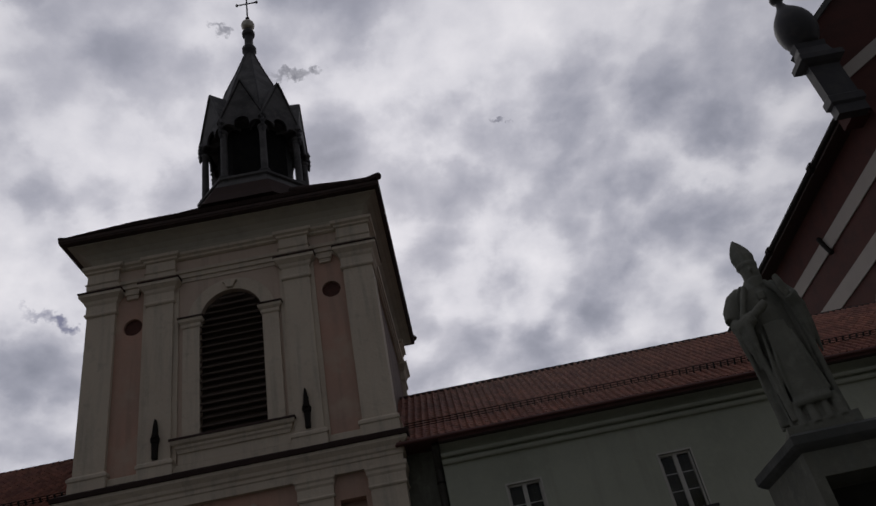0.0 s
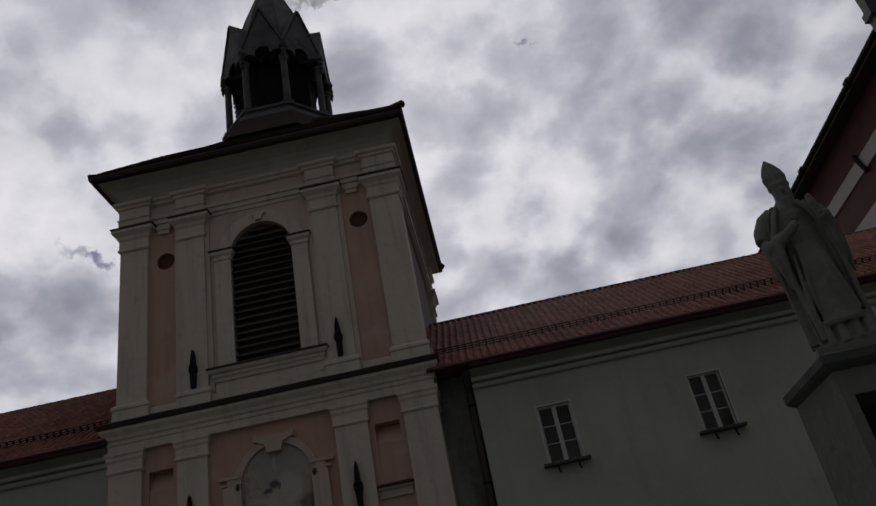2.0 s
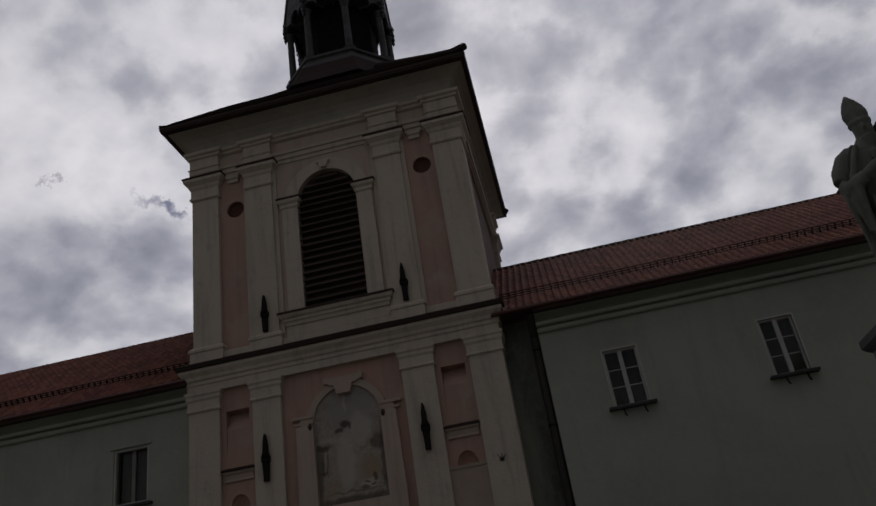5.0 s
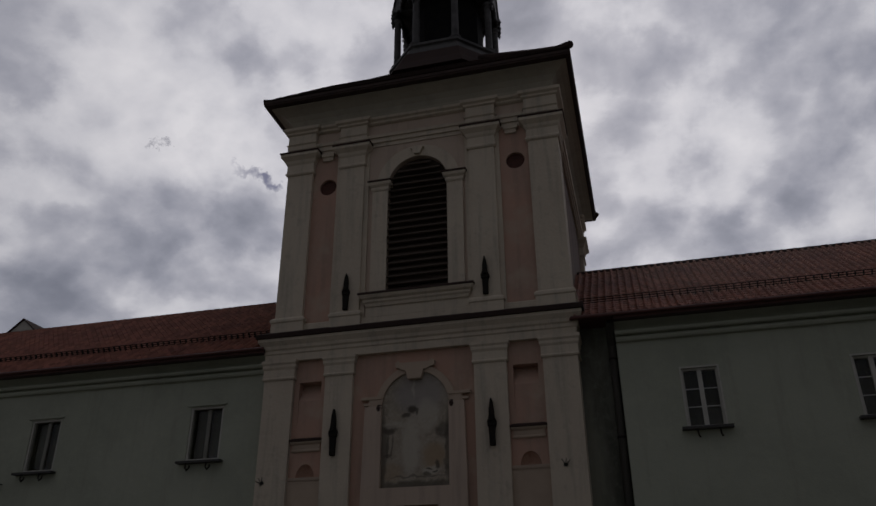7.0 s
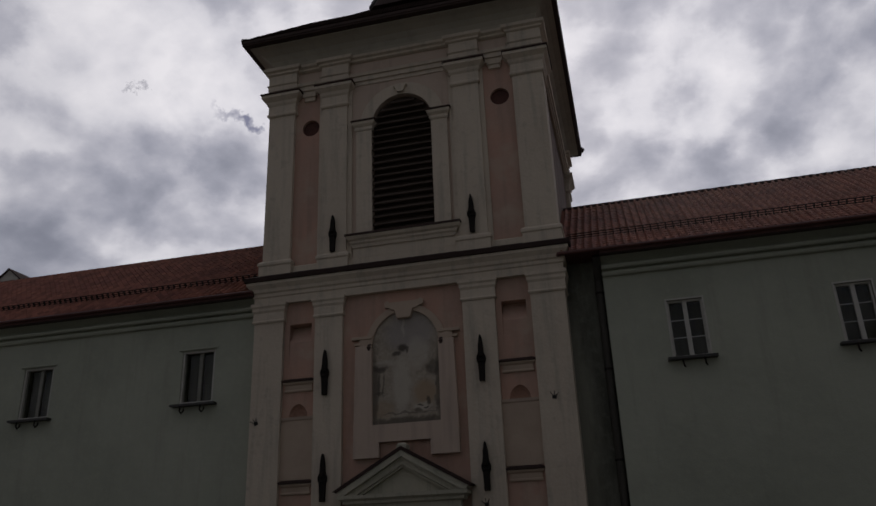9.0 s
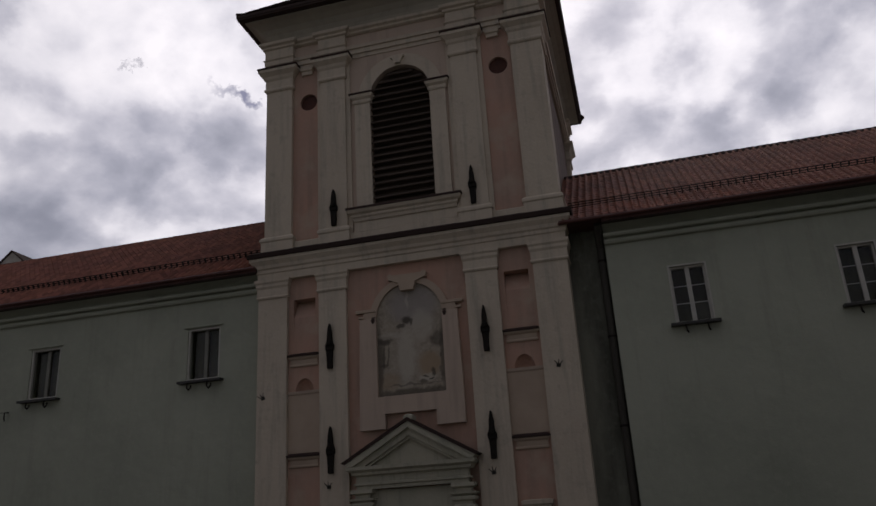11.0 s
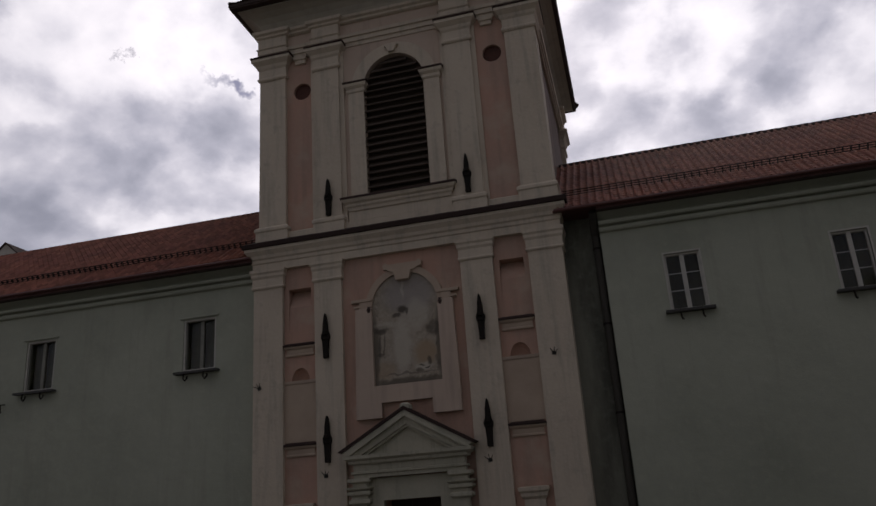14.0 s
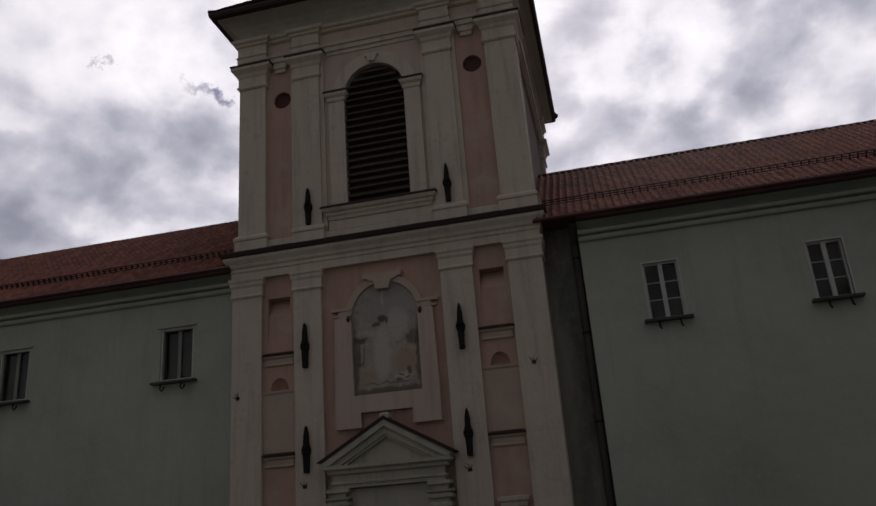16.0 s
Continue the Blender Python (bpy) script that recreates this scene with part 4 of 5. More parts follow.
old_me = tile_mesh(old_tile)
cells = []
slope = math.atan2(0.95, 1.0)
for i in range(12):          # lowest courses along the front and the side eave
    up = 0.08 + i * 0.17
    dy, dz = up * math.cos(slope), up * math.sin(slope) - 0.03
    x = EX0 + 0.10 + dy + (i % 2) * 0.078
    while x < EX1 - 0.1 - dy:
        cells.append(Matrix.Translation((x, EY0 - 0.03 + dy, EZ + 0.10 + dz)) @ Matrix.Rotation(slope * (0.85 if i == 0 else 1), 4, "X"))
        x += 0.157
cells.sort(key=lambda m: m.translation.z)
tile_field(Matrix.Identity(4), cells, old_me, roof, 120)
for cx, cy in ((EX0, EY0), (EX1, EY0), (EX1, EY1), (EX0, EY1)):      # hip tiles
    sx, sy = (1 if cx == EX0 else -1), (1 if cy == EY0 else -1)
    hr, hz = (0.055, -0.06) if sx > 0 else (0.11, 0.0)      # the hips towards the long wing are flush
    part("hip_ridge", tube(bmesh.new(), [(cx + (0.06 - hr) * sx, cy + (0.06 - hr) * sy, EZ + 0.20 + hz), (cx + 0.35 * sx, cy + 0.35 * sy, EZ + 0.44 + hz * 2), (cx + 1.0 * sx, cy + 1.0 * sy, EZ + 1.02 + hz * 2), (cx + 3.1 * sx, cy + 3.1 * sy, EZ + 3.0 + hz)], hr, 8), old_tile, roof)

lantern = thing("roof_lantern", "dark metal-clad octagonal lantern with a pointed spire, on the tower roof", "lantern", (LX, LY, 19.6))
K0 = Matrix.Translation((0, 0, -19.6))


def lpart(name, bm, mat, label="", parent=None):
    ob = part(name, bm, mat, parent or lantern, label)
    if parent is None:
        ob.matrix_basis = K0
    return ob


OCT = math.pi / 8
lpart("skirt", lathe(bmesh.new(), ((3.1, 18.5), (2.75, 19.05), (2.46, 19.62), (2.2, 19.66)), 8, turn=OCT), old_tile, "sooty tiled skirt under the lantern")
lpart("plinth", lathe(bmesh.new(), ((2.3, 19.6), (2.42, 19.63), (2.42, 19.68), (2.32, 19.72), (2.28, 19.92), (2.15, 19.96), (2.12, 20.14), (2.20, 20.18), (2.20, 20.28), (1.7, 20.34)), 8, turn=OCT), lead)
col_me = shape("column", lathe(bmesh.new(), ((0.20, 20.28), (0.20, 20.36), (0.22, 20.40), (0.22, 20.45), (0.15, 20.50), (0.135, 20.56), (0.125, 22.42), (0.145, 22.46), (0.145, 22.50), (0.13, 22.53), (0.17, 22.60), (0.18, 22.68)), 14), lead)
R1 = 1.90
for k in range(8):
    a = OCT + k * math.pi / 4
    share("column", col_me, lantern, K0 @ Matrix.Translation((R1 * math.cos(a), R1 * math.sin(a), 0)))
# core behind the columns, its black stands in for the unlit inside
core = lpart("lantern_core", lathe(bmesh.new(), ((1.42, 20.66), (1.42, 23.5)), 8, turn=OCT), core_black, "core painted black for the dark inside")
lpart("core_foot", lathe(bmesh.new(), ((0.5, 20.2), (0.5, 20.7)), 8, turn=OCT), core_black)


def gablet(k):
    """One side of the crown: a scalloped arch below a steep gable, which runs back into the spire."""
    a = k * math.pi / 4
    m = K0 @ Matrix.Rotation(a + math.pi / 2, 4, "Z")
    w0, front = 0.80, -(R1 * math.cos(OCT) + 0.12)
    b = bmesh.new()
    pts = [(-w0, 22.70)]
    for lobe in (-0.52, 0.0, 0.52):     # three cusps of the arch
        r = 0.24 if lobe else 0.28
        z = 22.78 if lobe else 23.02
        pts += [(lobe - r * math.cos(radians(t)), z + r * math.sin(radians(t)) * 0.9) for t in range(0, 181, 30)]
    pts += [(w0, 22.70), (w0 + 0.06, 23.05), (0.40, 24.15), (0.0, 25.16), (-0.40, 24.15), (-w0 - 0.06, 23.05)]
    slab(b, pts, front - 0.03, front + 0.05)
    g = part("gablet", b, lead, lantern, at=m)
    rb = bmesh.new()                     # roof of the gable
    for s in (-1, 1):
        p = [(s * (w0 + 0.10), front - 0.08, 23.0), (0, front - 0.08, 25.26), (0, -0.2, 25.45), (s * 0.70, -0.3, 23.1)]
        lo = [rb.verts.new(q) for q in p]
        hi = [rb.verts.new((q[0] + s * 0.04, q[1], q[2] + 0.05)) for q in p]
        rb.faces.new(lo[::-1]), rb.faces.new(hi)
        for i in range(4):
            rb.faces.new((lo[i], lo[(i + 1) % 4], hi[(i + 1) % 4], hi[i]))
    part("gablet_roof", rb, lead, lantern, at=m)
    for s in (-1, 1):                    # leafy drops at the foot of the gable
        c = bmesh.new()
        lathe(c, ((0.02, 22.3), (0.06, 22.42), (0.045, 22.5), (0.09, 22.6), (0.06, 22.7), (0.10, 22.82), (0.06, 22.92), (0.08, 23.02), (0.02, 23.12)), 7, s * 0.80, front - 0.05)
        part("leaf_drop", c, lead_dark, lantern, at=m)


for k in range(8):
    gablet(k)
spire = lpart("spire", lathe(bmesh.new(), ((1.85, 23.2), (1.80, 23.6), (1.40, 25.2), (1.05, 26.4), (0.62, 27.6), (0.22, 28.86)), 8, turn=OCT), lead, "steep sheet-metal spire")
for k in range(8):
    a = OCT + k * math.pi / 4
    c, s = math.cos(a), math.sin(a)
    lpart("spire_seam", tube(bmesh.new(), [(r * c, r * s, z) for r, z in ((1.80, 23.7), (1.40, 25.2), (1.05, 26.4), (0.62, 27.6), (0.22, 28.86))], 0.035, 6), lead_dark, parent=spire)
fin = lpart("finial", lathe(bmesh.new(), ((0.22, 28.84), (0.26, 29.0), (0.31, 29.12), (0.31, 29.30), (0.22, 29.45), (0.19, 29.6), (0.19, 30.1), (0.27, 30.2), (0.29, 30.36), (0.22, 30.5), (0.17, 30.6)), 14), lead_dark, "dark turned finial")
lpart("ball", lathe(bmesh.new(), [(0.12, 30.58)] + [(0.30 * math.cos(radians(t)), 30.92 + 0.30 * math.sin(radians(t))) for t in range(-70, 75, 14)] + [(0.06, 31.24)], 16), gilt, "pale dull metal ball")
cross = lpart("cross", tube(bmesh.new(), [(0, 0, 31.2), (0, 0, 33.0)], 0.035, 8), iron, "thin iron cross")
lpart("cross_arm", tube(bmesh.new(), [(-0.46, 0, 32.5), (0.46, 0, 32.5)], 0.03, 8), iron, parent=cross)
lpart("cross_knob", lathe(bmesh.new(), ((0.02, 31.3), (0.09, 31.38), (0.09, 31.46), (0.02, 31.54)), 10), iron, parent=cross)
for x in (-0.46, 0.46):
    lpart("cross_end", lathe(bmesh.new(), ((0.02, 32.42), (0.06, 32.46), (0.06, 32.54), (0.02, 32.58)), 8, x, 0), iron, parent=cross)

# ---- the two wings ----
WY, RIDGE_Y, RIDGE_Z = 18.37, 22.45, 11.62
EAVE_Y, EAVE_Z = 17.86, 8.42
WALL_T = 0.6


def window(parent, x0, x1, z0, z1, bars, hooked, shift):
    """A two-leaf window in a reveal, drawn in world places."""
    cx = (x0 + x1) / 2
    win = new("window")
    win.parent = parent
    win.matrix_basis = shift @ Matrix.Translation((cx, WY, z0))
    tagged(win, "white-framed two-leaf window with dark panes")
    wd, ht = x1 - x0, z1 - z0
    fy = 0.07 if bars else 0.14
    f = bmesh.new()
    wall_with_holes(f, -wd / 2, wd / 2, fy, fy + 0.09, 0, ht, [(-wd / 2 + 0.045, -0.05, 0.05, ht - 0.045), (0.05, wd / 2 - 0.045, 0.05, ht - 0.045)])
    part("frame", f, frame_paint if bars else grey_paint, win)
    if not bars:
        part("casing", wall_with_holes(bmesh.new(), -wd / 2, wd / 2, 0.03, 0.10, 0.0, ht, [(-wd / 2 + 0.055, wd / 2 - 0.055, 0.06, ht - 0.05)]), frame_paint, win, "white outer casing")
        part("lintel_drip", boxed(-wd / 2 - 0.10, wd / 2 + 0.08, -0.05, 0.03, ht + 0.02, ht + 0.07, bevel=0.01), wing_plaster, win)
    else:
        part("casing", wall_with_holes(bmesh.new(), -wd / 2 - 0.04, wd / 2 + 0.04, -0.012, 0.05, -0.0, ht + 0.04, [(-wd / 2, wd / 2, -0.0, ht)]), frame_paint, win)
    for s in (-1, 1):
        a, b = sorted((s * 0.05, s * (wd / 2 - 0.045)))
        pn = part("pane", boxed(a, b, fy + 0.045, fy + 0.052, 0.05, ht - 0.045), glass, win)
        pn.visible_shadow = False
        n = 3 if bars else 0
        for i in range(1, n):
            z = 0.06 + (ht - 0.12) * i / n
            part("glazing_bar", boxed(a, b, fy + 0.02, fy + 0.044, z - 0.009, z + 0.009), frame_paint, win)
        part("curtain", boxed(a - 0.02, b + 0.02, fy + 0.20 + 0.01 * s, fy + 0.205 + 0.01 * s, 0.0, ht * (1.0 if not bars else 0.98)), curtain, win)
    sl = bmesh.new()
    slab(sl, [(-wd / 2 - 0.16, -0.075), (wd / 2 + 0.14, -0.075), (wd / 2 + 0.14, -0.015), (-wd / 2 - 0.16, -0.015)], -0.20, 0.03)
    part("sill", sl, sill_metal, win, "dark projecting sill")
    for s in (-0.30, 0.30):
        if hooked:
            pts = [(s * wd - 0.05, -0.16, -0.075), (s * wd - 0.06, -0.17, -0.20), (s * wd, -0.18, -0.27), (s * wd + 0.06, -0.17, -0.20), (s * wd + 0.055, -0.165, -0.14)]
        else:
            pts = [(s * wd, -0.16, -0.075), (s * wd + 0.01, -0.17, -0.22), (s * wd + 0.04, -0.18, -0.27)]
        part("sill_hook", tube(bmesh.new(), pts, 0.022, 6), iron, win)
    return win


def wing(name, label, x0, x1, wins, bars, near, lift=0.0, guard=0.1):
    """A wing along x between x0 and x1; near: where the tiles are nearest to the middle of the court."""
    top_z = RIDGE_Z + lift
    wg = thing(name, label, "building", ((x0 + x1) / 2, WY, GROUND))
    W0 = Matrix.Translation((-(x0 + x1) / 2, -WY, -GROUND))
    holder = part("wall", wall_with_holes(bmesh.new(), x0, x1, WY, WY + WALL_T, GROUND, EAVE_Z + 0.1, wins), wing_plaster, wg)
    holder.matrix_basis = W0
    # near-black backing and floor imitate unlit rooms behind the panes
    ob = part("dark_room", boxed(x0 + 0.1, x1 - 0.1, WY + 1.6, WY + 1.7, 4.5, 8.4), hollow_dark, wg, at=W0)
    part("room_floor", boxed(x0 + 0.1, x1 - 0.1, WY + WALL_T, WY + 1.6, 4.4, 4.5), hollow_dark, wg, at=W0)
    for a in wins:
        window(wg, *a, bars, not bars, W0)
    sc = bmesh.new()
    pr = [(0.01, 7.84), (-0.10, 7.85), (-0.13, 7.90), (-0.13, 7.94), (-0.03, 7.96), (-0.03, 8.00), (-0.17, 8.01), (-0.20, 8.05), (-0.20, 8.09), (0.01, 8.12)]
    a = [sc.verts.new((x0, WY + p, z)) for p, z in pr]
    b = [sc.verts.new((x1, WY + p, z)) for p, z in pr]
    for i in range(len(pr) - 1):
        sc.faces.new((a[i], b[i], b[i + 1], a[i + 1]))
    sc.faces.new(a), sc.faces.new(b[::-1])
    part("string_course", sc, wing_plaster, wg, at=W0)
    # a plaster cove runs out from the wall to the boarded edge of the eave
    for nm, mt, lab, pr in (("eave_cove", wing_plaster, "shaded plaster cove under the eave", [(0.004, 8.10)] + [(-0.37 * (1 - math.cos(radians(k))) - 0.004, 8.12 + 0.17 * math.sin(radians(k))) for k in range(0, 91, 15)] + [(-0.37, 8.33), (0.004, 8.33)]),
                            ("eave_soffit", board, "dark red-brown boarded soffit", [(-0.36, 8.294), (-0.36, 8.27), (-0.50, 8.275), (-0.50, 8.38), (-0.36, 8.38)])):
        cv = bmesh.new()
        a = [cv.verts.new((x0, WY + p, z)) for p, z in pr]
        b = [cv.verts.new((x1, WY + p, z)) for p, z in pr]
        for i in range(len(pr)):
            j = (i + 1) % len(pr)
            cv.faces.new((a[i], b[i], b[j], a[j]))
        cv.faces.new(a), cv.faces.new(b[::-1])
        part(nm, cv, mt, wg, lab, at=W0)
    ln = math.hypot(RIDGE_Y - EAVE_Y, top_z - EAVE_Z)
    sl = math.atan2(top_z - EAVE_Z, RIDGE_Y - EAVE_Y)
    deck = bmesh.new()
    pts = [(EAVE_Y, EAVE_Z - 0.02), (RIDGE_Y, top_z - 0.02), (2 * RIDGE_Y - EAVE_Y, EAVE_Z - 0.02), (2 * RIDGE_Y - EAVE_Y, EAVE_Z - 0.1), (EAVE_Y, EAVE_Z - 0.10)]
    a = [deck.verts.new((x0, *p)) for p in pts]
    b = [deck.verts.new((x1, *p)) for p in pts]
    deck.faces.new(a[::-1]), deck.faces.new(b)
    for i in range(5):
        deck.faces.new((a[i], a[(i + 1) % 5], b[(i + 1) % 5], b[i]))
    rf = part("roof", deck, board, wg, "red-brown pantiled saddle roof", at=W0)
    part("gutter", tube(bmesh.new(), [(x0 + 0.02, EAVE_Y - 0.07, EAVE_Z - 0.03), (x1, EAVE_Y - 0.07, EAVE_Z - 0.03)], 0.042, 10), gutter_mat, wg, at=W0)
    part("fascia", boxed(x0, x1, EAVE_Y - 0.01, EAVE_Y + 0.03, EAVE_Z - 0.12, EAVE_Z - 0.03), gutter_mat, wg, at=W0)
    for i in range(int((x1 - x0) / 0.42)):
        part("ridge_tile", tube(bmesh.new(), [(x0 + 0.42 * i, RIDGE_Y, top_z - 0.075), (x0 + 0.42 * i + 0.44, RIDGE_Y, top_z - 0.07)], [0.122, 0.128], 10), old_tile, rf) if abs(x0 + 0.42 * i - near) < 18 else None
    # the snow guard: two rails on brackets
    sg = 0.20 * ln
    base = Matrix.Translation((0, EAVE_Y, EAVE_Z)) @ Matrix.Rotation(sl, 4, "X")
    for h in (0.07, 0.13, 0.19):
        p0, p1 = base @ Vector((x0 + guard, sg, h)), base @ Vector((x1, sg, h))
        part("snow_rail", tube(bmesh.new(), [p0, p1], 0.011, 6), iron, rf)
    bk = shape("snow_bracket", slab(bmesh.new(), [(-0.008, 0.02), (0.008, 0.02), (0.008, 0.20), (-0.008, 0.20)], -0.05, 0.02), iron)
    x = x0 + guard + 0.1
    while x < x1:
        if abs(x - near) < 17:
            share("snow_bracket", bk, rf, base @ Matrix.Translation((x, sg, 0)))
        x += 0.184
    cells = []
    rows = int(ln / 0.235)
    for r in range(rows):
        x = x0 + 0.10
        while x < x1 - 0.08:
            if abs(x - near) < 19:
                cells.append(base @ Matrix.Translation((x + random.uniform(-0.003, 0.003), r * 0.235 - 0.05 + random.uniform(-0.004, 0.004), random.uniform(0, 0.006)))
                             @ Matrix.Rotation(random.uniform(-0.015, 0.015), 4, "Z"))
            x += 0.19
    cells.sort(key=lambda m: abs(m.translation.x - near) + m.translation.z * 0.2)
    tile_field(Matrix.Identity(4), cells, clay_me, rf, 300)
    return wg, W0


clay_me = pantile_mesh(tile_mat)
right_wing, RW0 = wing("monastery_wing", "grey plastered wing with red pantiled roof and two windows", -0.24, 24.0,
                       [(1.17, 1.98, 5.68, 7.07), (4.88, 5.66, 5.68, 7.05)], True, 3.0, guard=-0.8)
left_wing, LW0 = wing("monastery_wing", "long grey plastered wing with red pantiled roof", -36.0, XL - HL - 0.02,
                      [(-11.74, -10.75, 5.63, 7.08), (-16.86, -15.87, 5.60, 7.07)], False, -12.0, 0.13)
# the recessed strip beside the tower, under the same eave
# strip colour holds damp stains and the shade beside the tower
part("damp_strip", boxed(XL + HL - 0.05, -0.24, WY + 0.22, WY + 0.6, GROUND, EAVE_Z), damp_shade_plaster, right_wing, "damp-stained recessed wall strip, darkened for shade", at=RW0)
ext = bmesh.new()
slab(ext, [(XL + HL - 0.1, 8.36), (-0.2, 8.36), (-0.2, 8.44), (XL + HL - 0.1, 8.44)], EAVE_Y - 0.02, WY + 0.4)
part("eave_extension", ext, gutter_mat, right_wing, at=RW0)
sl = math.atan2(RIDGE_Z - EAVE_Z, RIDGE_Y - EAVE_Y)
base = Matrix.Translation((0, EAVE_Y, EAVE_Z)) @ Matrix.Rotation(sl, 4, "X")
ex = bmesh.new()
box(ex, XL + HL - 0.12, -0.2, 0.0, 5.6, -0.06, -0.01)
bmesh.ops.transform(ex, matrix=base, verts=ex.verts)
extr = part("roof_extension", ex, tile_mat, right_wing, at=RW0)
cells = [base @ Matrix.Translation((-1.09 + 0.19 * c, r * 0.235 - 0.05, random.uniform(0, 0.006))) for r in range(23) for c in range(5)]
tile_field(Matrix.Identity(4), cells, clay_me, extr, 120)
part("ridge_tile", tube(bmesh.new(), [(XL + HL - 0.08, RIDGE_Y, RIDGE_Z - 0.075), (-0.24, RIDGE_Y, RIDGE_Z - 0.07)], 0.125, 10), old_tile, right_wing, at=RW0)
part("gutter", tube(bmesh.new(), [(XL + HL - 0.08, EAVE_Y - 0.07, EAVE_Z - 0.03), (-0.2, EAVE_Y - 0.07, EAVE_Z - 0.03)], 0.045, 10), gutter_mat, right_wing, at=RW0)
pipe = thing("downpipe", "dark rain pipe in the corner beside the tower", "downpipe", (-0.36, WY + 0.12, GROUND))
part("pipe", tube(bmesh.new(), [(0.02, -0.45, 8.45), (0.0, -0.2, 8.2), (0.0, 0.0, 7.95), (0, 0, 0.15)], 0.095, 12), pipe_paint, pipe)
for z in (1.5, 3.6, 5.7, 7.6):
    part("clip", lathe(bmesh.new(), ((0.102, z), (0.102, z + 0.05)), 12), iron, pipe)
# a bracket and a line on the far end of the left wing
br = thing("wall_bracket", "small iron bracket with a thin wire on the grey wall", "bracket", (-17.42, WY, 5.2))
part("bracket_arm", tube(bmesh.new(), [(0, -0.01, 0.12), (0, -0.16, 0.10), (0.02, -0.17, -0.08), (0.03, -0.15, -0.14)], 0.018, 6), iron, br)
part("wire", tube(bmesh.new(), [(0, -0.14, 0.10), (-4, -0.1, 0.35), (-8, -0.05, 0.5)], 0.008, 5), iron, br)
# a small gabled dormer behind the left ridge
dm = thing("roof_dormer", "small pale gabled dormer beyond the roof ridge", "dormer", (-22.1, 22.8, 11.35))
part("front", slab(bmesh.new(), [(-0.68, 0.0), (0.68, 0.0), (0.68, 0.36), (0.0, 0.92), (-0.68, 0.36)], -0.3, 1.0), frame_paint, dm)
for s in (-1, 1):
    part("dormer_roof", slab(bmesh.new(), [(0, 0.93), (s * 0.80, 0.27), (s * 0.80, 0.32), (0, 0.98)], -0.36, 1.2), old_tile, dm)

# ---- the brick church with white bands, behind the right wing ----
CX, CEX, CEZ = 17.0, 16.32, 18.86
church = thing("brick_church", "red brick church with white bands and a dark eave", "church", (CX, 22.0, GROUND))
C0 = Matrix.Translation((-CX, -22.0, -GROUND))


def cpart(name, bm, mat, label=""):
    ob = part(name, bm, mat, church, label)
    ob.matrix_basis = C0
    return ob


CY0, CY1 = 20.9, 48.0
cpart("wall", boxed(CX, CX + 12, CY0, CY1, GROUND, CEZ - 0.2), brick_mat, "red brick wall")
for z0, z1 in ((16.52, 17.14), (14.52, 15.22)):
    cpart("band", boxed(CX - 0.06, CX + 0.02, CY0 - 0.06, CY1, z0, z1), band_white, "whitewashed band")
cpart("eave_soffit", boxed(CEX + 0.02, CX + 12, 21.5, CY1, CEZ - 0.22, CEZ - 0.02), board, "dark boarded eave")
cpart("eave_gutter", tube(bmesh.new(), [(CEX, 21.5, CEZ), (CEX, CY1, CEZ)], 0.13, 10), iron)
for y in (24.5, 30.5, 37.0):
    cpart("gutter_joint", tube(bmesh.new(), [(CEX, y, CEZ), (CEX, y + 0.25, CEZ)], 0.2, 10), iron)
rfc = bmesh.new()
a = [rfc.verts.new(p) for p in ((CEX, 21.5, CEZ + 0.05), (CEX, CY1, CEZ + 0.05), (CX + 6, CY1, CEZ + 5.2), (CX + 6, 21.5, CEZ + 5.2))]
b = [rfc.verts.new((p.co.x, p.co.y, p.co.z + 0.12)) for p in a]
rfc.faces.new(a[::-1]), rfc.faces.new(b)
for i in range(4):
    rfc.faces.new((a[i], a[(i + 1) % 4], b[(i + 1) % 4], b[i]))
cpart("roof", rfc, old_tile, "dark tiled church roof")
# the stepped gable at the near end, with a bulb-shaped finial on its corner
GY = 21.0
cpart("gable_wall", slab(bmesh.new(), [(16.3, 18.2), (29.0, 18.2), (29.0, 22.6), (23.0, 28.4), (18.34, 24.10), (17.1, 22.95), (16.3, 22.1)], GY, GY + 0.8), brick_mat)
cpart("gable_coping", slab(bmesh.new(), [(16.2, 22.0), (17.1, 22.96), (18.34, 24.11), (23.0, 28.42), (23.0, 28.72), (18.2, 24.28), (17.0, 23.14), (16.1, 22.2)], GY - 0.15, GY + 0.9), stone_dark, "dark raking stone coping")
cpart("gable_band", slab(bmesh.new(), [(16.9, 19.85), (22.9, 23.5), (22.9, 24.1), (16.9, 20.40)], GY - 0.08, GY + 0.02), band_white, "whitewashed raking band")
